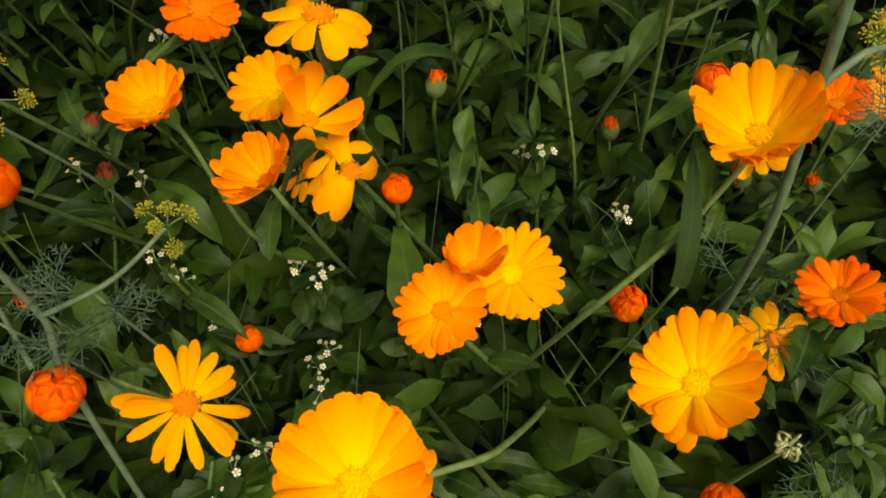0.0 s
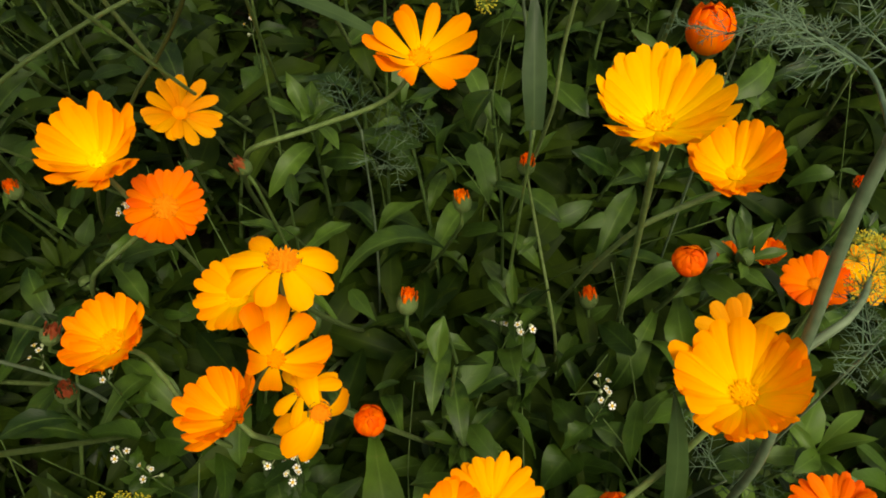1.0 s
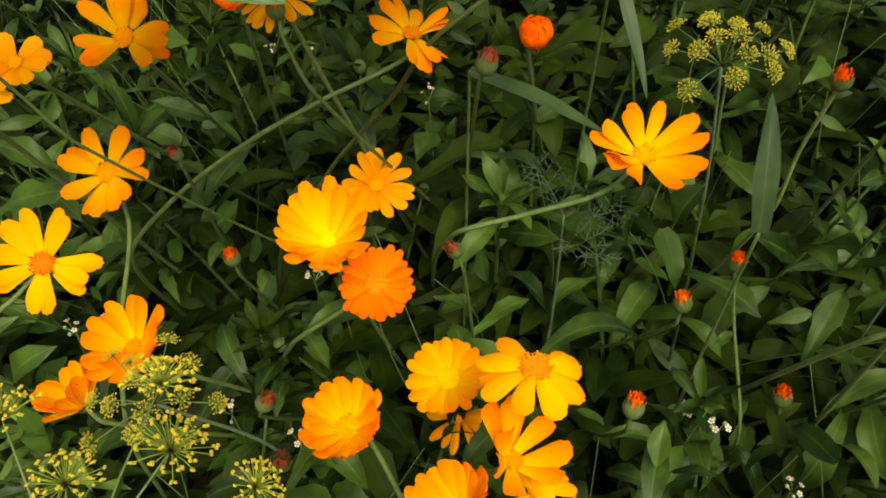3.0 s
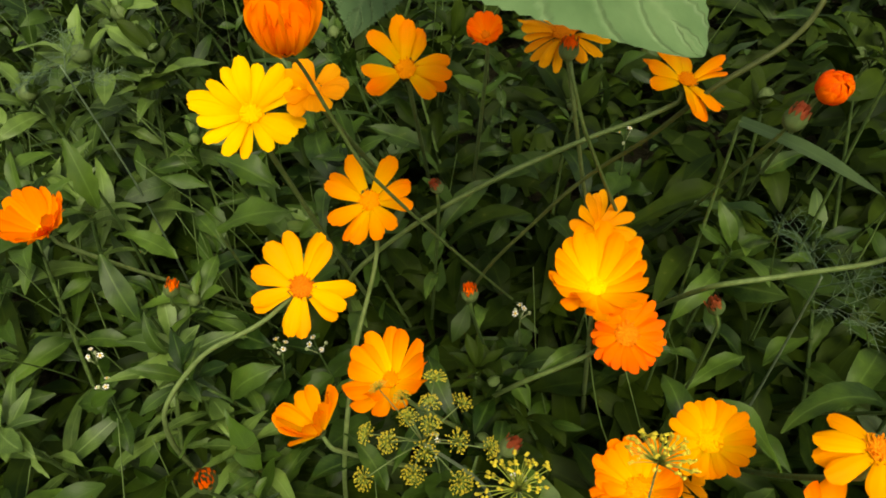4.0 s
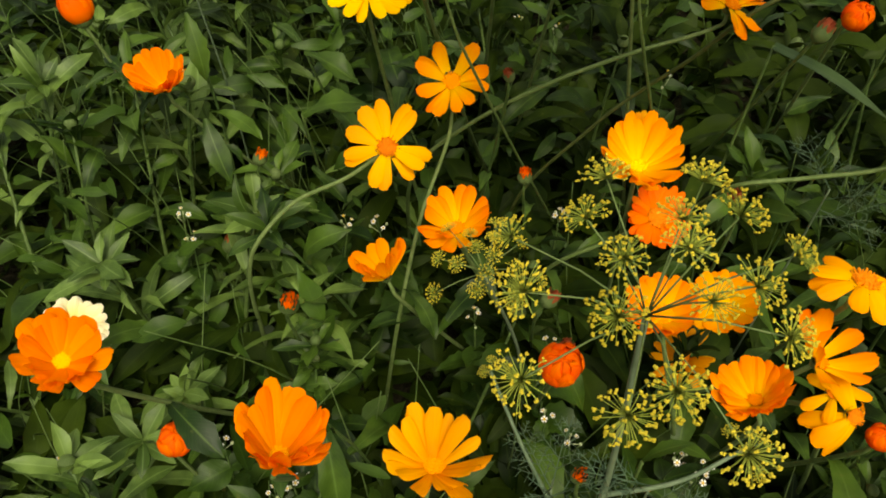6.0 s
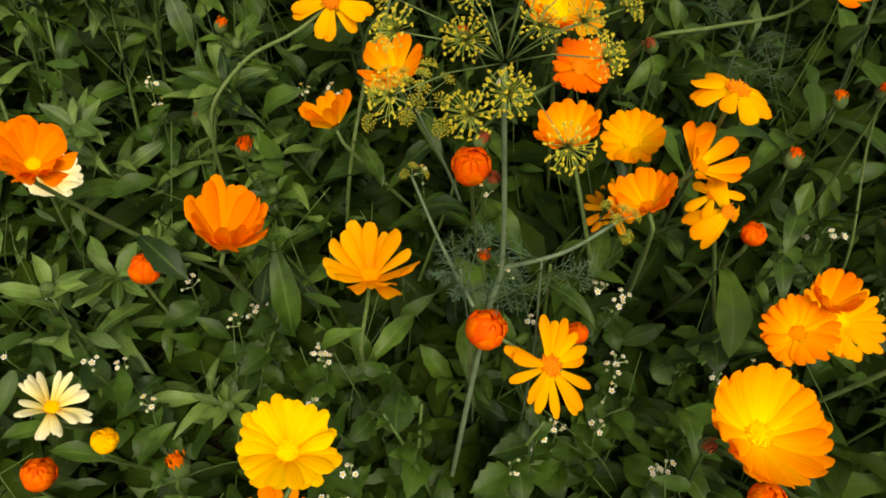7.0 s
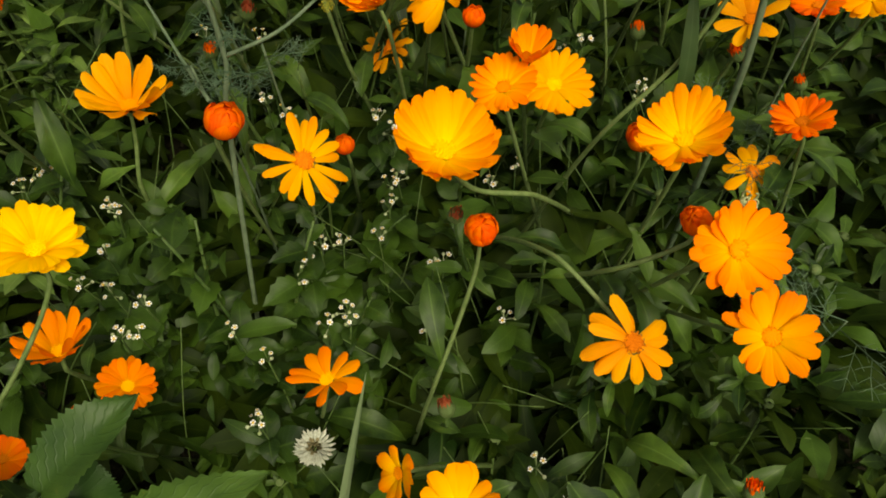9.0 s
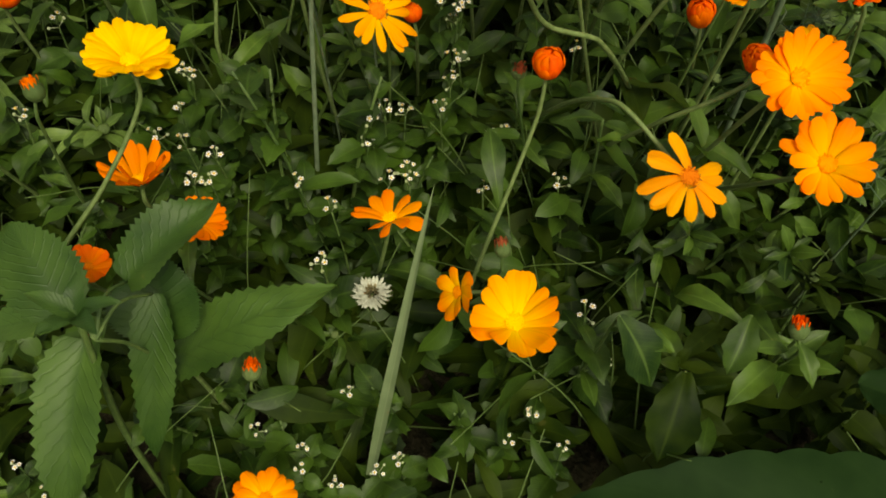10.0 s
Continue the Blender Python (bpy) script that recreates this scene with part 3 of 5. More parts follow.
marigold((-0.017, 0.294, 0.407), (0.317, -0.629, 0.710), 0.0487, 7, -46, 'gold', mess=1.0, slim=0.45)
marigold((0.033, 0.216, 0.392), (-0.145, -0.179, 0.973), 0.0499, 24, 24, 'orange', rows=2)
marigold((0.049, 0.237, 0.402), (0.000, 0.050, 1.000), 0.032, 14, 57, 'orange', wide=1.1)
marigold((0.073, 0.257, 0.360), (-0.033, -0.310, 0.950), 0.0601, 24, 14, 'gold')
marigold((0.180, 0.267, 0.470), (-0.331, -0.028, 0.943), 0.0589, 18, 41, 'orange_gold', wide=.98, via=((0.181, 0.272, 0.433), (0.161, 0.265, 0.381), (0.116, 0.250, 0.313),))
marigold((0.155, 0.175, 0.397), (-0.227, -0.064, 0.972), 0.065, 24, 32, 'orange_gold', rows=2)
marigold((0.265, 0.251, 0.348), (-0.384, 0.055, 0.922), 0.0475, 22, 24, 'deep')
marigold((0.251, 0.254, 0.282), (-0.037, -0.360, 0.932), 0.0547, 11, 4, 'gold', mess=0.46, slim=0.46)
marigold((-0.114, 0.192, 0.322), (0.358, -0.258, 0.897), 0.0752, 18, 6, 'gold', mess=.5, slim=.32, via=((-0.162, 0.211, 0.315),))
closed_marigold((-0.161, 0.177, 0.375), (0.391, 0.007, 0.920), 0.0270, 1.0, 'ember')
closed_marigold((0.007, 0.300, 0.383), (0.057, -0.121, 0.991), 0.0171, 1.0, 'ember')
marigold((-0.001, 0.117, 0.431), (0.104, 0.030, 0.994), 0.07, 20, 34, 'orange_gold', wide=1.05, via=((0.004, 0.118, 0.412), (0.022, 0.136, 0.372), (0.062, 0.158, 0.345)))
marigold((0.183, 0.092, 0.391), (0.150, -0.450, 0.880), 0.06, 20, 27, 'orange', rows=2)
marigold((0.208, 0.051, 0.359), (-0.100, -0.420, 0.900), 0.059, 19, 27, 'orange', mess=.3, slim=0.4)
marigold((0.133, 0.060, 0.321), (0.100, -0.300, 0.950), 0.0631, 14, -26, 'gold_orange', mess=.5, slim=.38, via=((0.126, 0.082, 0.307), (0.079, 0.128, 0.316),))
closed_marigold((0.165, 0.124, 0.374), (-0.571, -0.314, 0.759), 0.0193, 1.3, 'ember', via=((0.163, 0.119, 0.355), (0.119, 0.124, 0.307),))
closed_marigold((0.156, 0.276, 0.290), (-0.237, -0.244, 0.940), 0.0239, 1.3, 'ember')
closed_marigold((0.026, 0.114, 0.358), (-0.052, -0.323, 0.945), 0.0218, 1.15, 'ember', via=((0.024, 0.109, 0.306), (-0.004, 0.058, 0.189),))
closed_marigold((-0.195, 0.267, 0.431), (0.057, -0.347, 0.936), 0.0263, 1.1, 'ember')
closed_marigold((-0.033, 0.582, 0.507), (0.186, -0.513, 0.838), 0.0220, 1.0, 'ember')
closed_marigold((0.217, 0.568, 0.496), (-0.150, 0.050, 0.980), 0.0310, 1.45, 'deep')
closed_marigold((0.241, 0.552, 0.448), (-0.100, 0.060, 0.980), 0.0320, 1.15, 'deep')
marigold((-0.120, 0.606, 0.491), (0.240, -0.040, 0.970), 0.066, 17, 10, 'orange', mess=0.75, slim=0.4, via=((-0.124, 0.603, 0.472), (-0.190, 0.582, 0.447), (-0.252, 0.562, 0.419), (-0.320, 0.548, 0.370), (-0.372, 0.540, 0.310),))
marigold((0.040, 0.524, 0.454), (-0.047, -0.287, 0.957), 0.0683, 15, 36, 'orange', mess=.5, slim=0.4, via=((0.017, 0.519, 0.422), (-0.034, 0.517, 0.400), (-0.088, 0.518, 0.375),))
marigold((-0.165, 0.611, 0.332), (0.445, -0.234, 0.864), 0.0657, 17, 14, 'gold_orange', mess=0.3, slim=0.46)
marigold((-0.168, 0.468, 0.424), (0.018, -0.161, 0.987), 0.0620, 19, 45, 'orange_gold')
marigold((0.151, 0.377, 0.531), (-0.167, -0.021, 0.986), 0.0599, 20, 40, 'bright_gold', wide=1.0)
marigold((0.222, 0.416, 0.451), (-0.237, 0.010, 0.972), 0.0543, 18, 42, 'orange_gold', via=((0.222, 0.422, 0.429), (0.181, 0.431, 0.382),))
marigold((0.314, 0.415, 0.334), (-0.313, 0.018, 0.950), 0.0491, 16, 20, 'deep')
marigold((0.356, 0.415, 0.346), (-0.404, -0.086, 0.911), 0.0559, 18, 15, 'gold')
closed_marigold((0.227, 0.434, 0.339), (-0.209, -0.032, 0.977), 0.0233, 0.8, 'ember')
marigold((0.304, 0.462, 0.301), (-0.248, 0.090, 0.965), 0.0274, 10, 50, 'deep')
marigold((0.276, 0.463, 0.301), (-0.179, 0.210, 0.961), 0.0233, 8, 50, 'deep')
marigold((0.240, 0.363, 0.353), (-0.191, -0.156, 0.969), 0.0584, 11, 12, 'gold_orange', mess=.5, slim=.5)
marigold((-0.389, 0.492, 0.527), (0.260, -0.404, 0.877), 0.0698, 20, 22, 'yellow', mess=.35, slim=.38)
marigold((-0.352, 0.510, 0.535), (0.205, -0.495, 0.844), 0.0400, 10, 20, 'gold_orange', mess=.4)
marigold((-0.307, 0.560, 0.518), (0.100, -0.516, 0.850), 0.0679, 12, 14, 'orange', mess=.7, slim=.5)
marigold((-0.271, 0.671, 0.476), (-0.013, -0.372, 0.928), 0.0317, 10, 40, 'deep')
marigold((-0.205, 0.591, 0.534), (-0.138, -0.139, 0.981), 0.0625, 24, 6, 'gold_orange', mess=0.46, slim=0.3, disc=0.33)
marigold_bud((-0.200, 0.566, 0.536), (-0.122, -0.362, 0.924), 0.0133, 'deep', via=((-0.196, 0.556, 0.521), (-0.184, 0.558, 0.474),))
marigold((-0.327, 0.506, 0.445), (0.157, -0.523, 0.838), 0.0707, 13, 14, 'orange', mess=.6, slim=.46, via=((-0.327, 0.499, 0.396), (-0.340, 0.454, 0.336), (-0.347, 0.405, 0.260),))
marigold((-0.366, 0.450, 0.412), (0.242, -0.500, 0.832), 0.0752, 12, 4, 'gold', mess=.55, slim=.48, via=((-0.397, 0.434, 0.385), (-0.445, 0.417, 0.356), (-0.480, 0.391, 0.306),))
marigold((-0.295, 0.402, 0.386), (-0.157, -0.108, 0.982), 0.0580, 17, 36, 'orange', mess=.45, slim=.44)
marigold((-0.354, 0.391, 0.323), (-0.400, 0.100, 0.900), 0.0491, 15, 50, 'orange', mess=.3, slim=.46)
marigold((-0.587, 0.481, 0.407), (-0.080, -0.220, 0.970), 0.05, 15, 50, 'vivid', wide=1.1)
closed_marigold((-0.733, 0.570, 0.411), (-0.300, 0.150, 0.940), 0.0320, 1.10, 'deep')
marigold((-0.327, 0.435, 0.615), (0.060, 0.120, 0.990), 0.0285, 11, 68, 'vivid', wide=1.7, stalk=0.55, via=((-0.328, 0.448, 0.597), (-0.323, 0.464, 0.549), (-0.311, 0.476, 0.497),))
marigold((-0.478, 0.185, 0.440), (0.350, -0.049, 0.935), 0.0486, 14, 48, 'vivid', wide=1.2)
marigold((-0.609, 0.296, 0.276), (0.394, 0.079, 0.916), 0.0595, 17, 22, 'cream', mess=0.2, rows=2, disc=0.34)
marigold((-0.481, 0.089, 0.266), (0.451, 0.210, 0.868), 0.0550, 20, 26, 'cream', mess=0.4, slim=0.3)
marigold((-0.340, 0.176, 0.412), (0.250, 0.180, 0.950), 0.0578, 17, 52, 'vivid', wide=1.1, mess=.2)
marigold((-0.266, 0.237, 0.321), (0.100, 0.150, 0.980), 0.0710, 17, 38, 'gold_orange', mess=.35, slim=0.36, via=((-0.270, 0.231, 0.284), (-0.273, 0.214, 0.239),))
marigold((-0.262, 0.070, 0.356), (0.133, 0.083, 0.988), 0.0688, 18, 27, 'yellow', rows=2, via=((-0.260, 0.059, 0.327), (-0.287, 0.017, 0.278), (-0.327, -0.027, 0.225),))
marigold((-0.284, 0.051, 0.244), (0.020, 0.220, 0.970), 0.0582, 17, 42, 'vivid', mess=.35, slim=.38)
marigold((-0.241, 0.044, 0.205), (0.281, 0.026, 0.959), 0.0483, 20, 18, 'vivid')
marigold((-0.080, 0.051, 0.238), (-0.220, 0.150, 0.960), 0.054, 10, 26, 'vivid', mess=.5, slim=.46, via=((-0.091, 0.051, 0.163),))
marigold((0.026, -0.058, 0.294), (-0.033, -0.081, 0.996), 0.0611, 18, 30, 'orange_gold', mess=.3, slim=.42)
marigold((-0.016, -0.024, 0.263), (-0.739, -0.415, 0.531), 0.0419, 10, 18, 'orange', mess=.3)
marigold((-0.293, -0.033, 0.241), (0.341, 0.050, 0.939), 0.0322, 12, 30, 'deep')
marigold((-0.136, -0.157, 0.154), (0.098, 0.264, 0.960), 0.0476, 14, 20, 'orange')
marigold((-0.087, 0.453, 0.214), (-0.428, -0.223, 0.876), 0.0662, 16, 10, 'gold_orange', mess=0.5, slim=0.3)
closed_marigold((-0.519, 0.061, 0.171), (0.277, 0.245, 0.929), 0.0282, 1.0, 'ember')
closed_marigold((-0.438, 0.080, 0.246), (0.253, 0.196, 0.947), 0.0203, 0.8, 'yellow')
closed_marigold((-0.481, 0.231, 0.259), (0.318, 0.005, 0.948), 0.0272, 1.0, 'ember')
closed_marigold((-0.098, 0.260, 0.267), (-0.126, -0.059, 0.990), 0.0177, 1.0, 'ember')
marigold_bud((0.115, 0.501, 0.372), (-0.051, -0.044, 0.998), 0.0142, 'deep', via=((0.127, 0.499, 0.309), (0.149, 0.456, 0.204),))
marigold_bud((0.065, 0.442, 0.402), (0.017, 0.008, 1.000), 0.0127, 'deep')
marigold_bud((0.029, 0.367, 0.400), (0.068, 0.141, 0.988), 0.0135, 'deep')
marigold_bud((0.134, 0.501, 0.533), (-0.126, -0.259, 0.958), 0.0125, 'deep', via=((0.132, 0.512, 0.468), (0.131, 0.514, 0.412),))
marigold_bud((0.173, 0.464, 0.250), (-0.092, 0.120, 0.988), 0.0160, 'deep')
marigold_bud((-0.063, 0.536, 0.517), (0.246, -0.256, 0.935), 0.0147, 'brown')
marigold_bud((-0.195, 0.353, 0.328), (0.342, 0.026, 0.939), 0.0153, 'brown')
marigold_bud((-0.214, 0.394, 0.333), (0.368, -0.027, 0.929), 0.0143, 'brown')
marigold_bud((0.375, 0.502, 0.339), (-0.345, 0.026, 0.938), 0.0131, 'deep')
marigold_bud((0.335, 0.415, 0.240), (-0.365, 0.041, 0.930), 0.0138, 'deep')
marigold_bud((-0.519, 0.502, 0.321), (0.264, 0.028, 0.964), 0.0146, 'deep')
marigold_bud((-0.259, 0.501, 0.361), (-0.021, -0.033, 0.999), 0.0137, 'deep')
marigold_bud((-0.086, 0.492, 0.388), (-0.244, -0.025, 0.969), 0.0130, 'brown')
marigold_bud((-0.581, 0.497, 0.182), (0.240, 0.129, 0.962), 0.0170, 'brown')
marigold_bud((-0.284, 0.526, 0.445), (0.030, -0.165, 0.986), 0.0103, 'brown')
marigold_bud((-0.172, 0.212, 0.407), (-0.039, -0.019, 0.999), 0.0105, 'deep')
marigold_bud((-0.420, 0.341, 0.322), (0.244, -0.068, 0.967), 0.0183, 'deep')
marigold_bud((-0.333, 0.050, 0.335), (0.127, 0.303, 0.944), 0.0153, 'deep')
marigold_bud((0.006, 0.175, 0.291), (-0.046, -0.045, 0.998), 0.0134, 'brown')
marigold_bud((0.012, 0.038, 0.235), (-0.056, 0.198, 0.979), 0.0136, 'brown')
marigold_bud((0.224, -0.011, 0.258), (-0.296, 0.283, 0.912), 0.0146, 'deep')
marigold_bud((-0.248, -0.003, 0.253), (0.246, 0.254, 0.936), 0.0154, 'deep')
marigold_bud((-0.162, -0.077, 0.197), (0.119, 0.236, 0.964), 0.0153, 'deep')
marigold_bud((0.240, 0.362, 0.316), (-0.328, -0.183, 0.927), 0.0153, 'deep')
marigold((0.378, 0.586, 0.523), (-0.495, -0.327, 0.805), 0.0272, 12, 40, 'orange')


HEADS.append(Vector((-0.093, 0.024, 0.158)))  # the clover head, which stands clear too


# ---- leafy shoots between the flowers ----
def leafy_shoot(seed, height, count, pool, low, name, label, category, spread=1.0):
    rng = random.Random(seed)
    root = thing(name, (0, 0, 0), label, category, label.split(" on ")[0] + " in the bed")
    bend = Vector((rng.uniform(-0.06, 0.06), rng.uniform(-0.06, 0.06), 0))
    line = [Vector((bend.x * s * s, bend.y * s * s, height * s)) for s in (i / 7 for i in range(8))]
    bm = bmesh.new()
    tube(bm, line, 0.0030, 0.0013)
    part("stem", bm, STEM_DIM, root)
    turn = rng.uniform(0, 6.28)
    for k in range(count):
        f = 0.10 + 0.90 * (k + 0.5) / count
        p = line[0].lerp(line[-1], f)
        p.x, p.y = bend.x * f * f, bend.y * f * f
        turn += 2.4 + rng.uniform(-0.8, 0.8)
        big = lerp(1.0, 0.62, f) * rng.uniform(0.5, 1.3)
        # The lower leaves of the shoot are coloured as if shaded.
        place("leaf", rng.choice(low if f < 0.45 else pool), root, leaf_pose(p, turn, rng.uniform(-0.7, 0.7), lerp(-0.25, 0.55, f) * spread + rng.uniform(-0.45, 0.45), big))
    if category == "plant":
        tip = line[-1]
        bm = bmesh.new()
        for k in range(7):
            L = rng.uniform(0.028, 0.052)
            m = leaf_pose(tip - Vector((0, 0, 0.0025 * k)), turn + 2.4 * k, rng.uniform(-0.3, 0.3), rng.uniform(0.0, 0.7), 1.0)
            leaf_sheet(bm, L, L * rng.uniform(0.26, 0.36), rng.uniform(25, 55), rng.uniform(-30, 15), rng, rng.choice(("lance", "spoon")), m, along=7)
        part("leaf_whorl", bm, pool[0].materials[0], root, "whorl of young leaves at the tip")
        if seed % 2:
            place("green_bud", GREEN_BUD, root, facing(tip + Vector((0, 0, 0.004)), (rng.uniform(-0.4, 0.4), rng.uniform(-0.5, 0.1), 1)) @ Matrix.Scale(rng.uniform(0.011, 0.015), 4), "closed green flower bud")
    return root


def green_bud_mesh():
    """A round bud wrapped in narrow sepals that meet at its tip, one unit across."""
    bm = bmesh.new()
    bmesh.ops.create_uvsphere(bm, u_segments=26, v_segments=9, radius=0.5)
    for v in bm.verts:
        w = math.atan2(v.co.y, v.co.x)
        k = 1 + 0.07 * math.cos(13 * w) * (1 - abs(v.co.z) * 1.2)
        v.co.x, v.co.y, v.co.z = v.co.x * k, v.co.y * k, v.co.z * (1.15 if v.co.z > 0 else 0.95)
    return mesh_of("green_bud", bm, CALYX)


GREEN_BUD = green_bud_mesh()


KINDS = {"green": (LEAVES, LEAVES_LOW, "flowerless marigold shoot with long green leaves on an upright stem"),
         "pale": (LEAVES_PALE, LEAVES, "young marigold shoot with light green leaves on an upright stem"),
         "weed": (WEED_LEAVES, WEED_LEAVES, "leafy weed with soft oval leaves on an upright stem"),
         "dark": (LEAVES_SHADED, LEAVES_LOW, "old marigold shoot with dark green leaves on an upright stem")}
SHOOT = {kind: [leafy_shoot(100 + 10 * n + k, 0.30, 16 + k % 5, pool, low, "leafy_weed" if kind == "weed" else "leafy_marigold_shoot", words, "weed" if kind == "weed" else "plant") for k in range(6)]
         for n, (kind, (pool, low, words)) in enumerate(KINDS.items())}
used = dict.fromkeys(KINDS, 0)
rng = random.Random(11)
spots = []
for i in range(30000):
    x, y = rng.uniform(-1.0, 0.62), rng.uniform(-0.34, 1.12)
    if any((x - a) ** 2 + (y - b) ** 2 < 0.062**2 for a, b in spots):
        continue
    spots.append((x, y))
    if len(spots) >= 228:
        break
for x, y in spots:
    lush = 0.02 < x < 0.26 and 0.28 < y < 0.47
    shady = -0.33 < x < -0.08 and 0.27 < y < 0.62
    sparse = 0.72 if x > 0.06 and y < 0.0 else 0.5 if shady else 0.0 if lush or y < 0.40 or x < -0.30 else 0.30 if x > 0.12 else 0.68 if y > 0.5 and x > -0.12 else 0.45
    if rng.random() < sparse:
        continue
    # In these patches most shoots have shade painted into their leaf colour.
    shaded = not lush and (y > 0.42 and -0.37 < x < 0.14) or shady or (x > 0.03 and y < 0.06) or y > 0.85
    kind = "pale" if lush and rng.random() < 0.4 else "dark" if shaded and rng.random() < 0.92 else ("pale" if x < -0.42 and rng.random() < 0.6 else ("weed" if x < 0.12 and y < 0.32 and rng.random() < 0.45 else "green"))
    h = bed_height(x, y) * rng.uniform(0.70, 1.02)
    for q in HEADS:
        if (q.x - x) ** 2 + (q.y - y + 0.02) ** 2 < 0.065**2:
            h = min(h, max(0.10, q.z - (0.055 if kind == "weed" else 0.085)))
    wide = (h / 0.30 * 0.55 + 0.45) * (1.2 if kind == "pale" else 1.0)
    m = pose(x, y, 0, rng.uniform(-16, 16), rng.uniform(-16, 16), rng.uniform(0, 360)) @ Matrix.Diagonal((wide, wide, h / 0.30, 1))
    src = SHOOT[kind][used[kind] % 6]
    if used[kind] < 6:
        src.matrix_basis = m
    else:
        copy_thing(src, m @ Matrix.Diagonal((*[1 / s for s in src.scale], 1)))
    used[kind] += 1

# leaves that hide the foot of the tall dill
for x, y, h in ((-0.172, 0.132, 0.285), (-0.205, 0.128, 0.270), (-0.150, 0.150, 0.265)):
    copy_thing(SHOOT["weed"][used["weed"] % 6], pose(x, y, 0, 0, 0, 900 * x) @ Matrix.Diagonal((*[k / s for k, s in zip((0.95, 0.95, h / 0.30), SHOOT["weed"][used["weed"] % 6].scale)], 1)))
    used["weed"] += 1

# low leaves that cover the soil in clumps, thinner under the back of the bed
def low_cover(x, y):
    clump = noise.noise(Vector((x * 6, y * 6, 3.0)))
    if abs(x + 0.1) > 1.0 + 0.15 * clump or abs(y - 0.4) > 1.0 + 0.15 * clump:
        return 0.9
    if x > 0.05 and y < 0.02:
        return 0.22
    return 0.6 if y > 0.45 and x > -0.30 else 0.62 + 0.6 * clump


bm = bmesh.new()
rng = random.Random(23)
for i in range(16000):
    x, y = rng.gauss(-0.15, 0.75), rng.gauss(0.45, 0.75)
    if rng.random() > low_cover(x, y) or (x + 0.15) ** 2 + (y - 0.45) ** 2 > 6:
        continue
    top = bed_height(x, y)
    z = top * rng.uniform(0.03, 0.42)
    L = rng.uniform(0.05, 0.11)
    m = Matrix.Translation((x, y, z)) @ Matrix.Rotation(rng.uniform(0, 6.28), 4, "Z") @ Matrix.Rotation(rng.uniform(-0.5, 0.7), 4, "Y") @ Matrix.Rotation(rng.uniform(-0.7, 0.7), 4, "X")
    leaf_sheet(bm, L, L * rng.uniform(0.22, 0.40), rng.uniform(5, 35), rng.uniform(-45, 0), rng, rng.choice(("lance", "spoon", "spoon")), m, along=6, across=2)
# The undergrowth's dark colour includes the deep shade between the shoots.
under = place("undergrowth", mesh_of("undergrowth", bm, LEAF_SHADED))
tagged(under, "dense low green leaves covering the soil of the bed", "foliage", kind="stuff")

# a tangle of small leaves and thin stems between the shoots
bm = bmesh.new()
rng = random.Random(29)
for i in range(2600):
    x, y = rng.uniform(-1.0, 0.7), rng.uniform(-0.35, 1.2)
    top = bed_height(x, y)
    z = top * rng.uniform(0.30, 0.85)
    if not clear_of_heads(Vector((x, y, z)), 0.05) or rng.random() > low_cover(x, y) + 0.2 or ((y > 0.45 and x > -0.2 or y < 0.02 and x > 0.08) and rng.random() < 0.75):
        continue
    L = rng.uniform(0.022, 0.060)
    m = Matrix.Translation((x, y, z)) @ Matrix.Rotation(rng.uniform(0, 6.28), 4, "Z") @ Matrix.Rotation(rng.uniform(-0.7, 0.8), 4, "Y") @ Matrix.Rotation(rng.uniform(-0.9, 0.9), 4, "X")
    leaf_sheet(bm, L, L * rng.uniform(0.24, 0.5), rng.uniform(5, 40), rng.uniform(-55, 0), rng, rng.choice(("lance", "lance", "ovate")), m, along=6, across=2)
tangle = place("small_leaves", mesh_of("small_leaves", bm, WEED_LEAF))
tagged(tangle, "tangle of small green weed leaves between the shoots", "foliage", kind="stuff")
bm = bmesh.new()
for i in range(640):
    x, y = rng.uniform(-1.0, 0.7), rng.uniform(-0.35, 1.2)
    if y > 0.36 and x > -0.32 and rng.random() < 0.8:
        continue
    top = bed_height(x, y) * rng.uniform(0.6, 0.98)
    a = Vector((x, y, 0))
    e = Vector((x + rng.uniform(-0.16, 0.16), y + rng.uniform(-0.16, 0.16), top))
    tube(bm, glide([a, a.lerp(e, 0.5) + Vector((rng.uniform(-0.02, 0.02), rng.uniform(-0.02, 0.02), 0.02)), e], 5), rng.uniform(0.0008, 0.0014), 0.0005, 4)
stalks = place("thin_stems", mesh_of("thin_stems", bm, STEM_DIM))
tagged(stalks, "thin dark green stems criss-crossing among the leaves", "foliage", kind="stuff")

# the same weeds run on outside the bed, thinning out
bm = bmesh.new()
rng = random.Random(31)
for i in range(7000):
    w, r = rng.uniform(0, 6.283), 0.95 + abs(rng.gauss(0, 0.65))
    x, y = -0.19 + r * math.cos(w), 0.40 + r * math.sin(w)
    top = min(0.36, bed_height(x, y)) * max(0.25, 1.25 - 0.5 * r)
    L = rng.uniform(0.05, 0.12)
    m = Matrix.Translation((x, y, top * rng.uniform(0.15, 0.95))) @ Matrix.Rotation(rng.uniform(0, 6.28), 4, "Z") @ Matrix.Rotation(rng.uniform(-0.8, 0.5), 4, "Y") @ Matrix.Rotation(rng.uniform(-0.6, 0.6), 4, "X")
    leaf_sheet(bm, L, L * rng.uniform(0.2, 0.34), rng.uniform(10, 45), rng.uniform(-60, 0), rng, rng.choice(("lance", "spoon", "lance")), m, along=5, across=2)
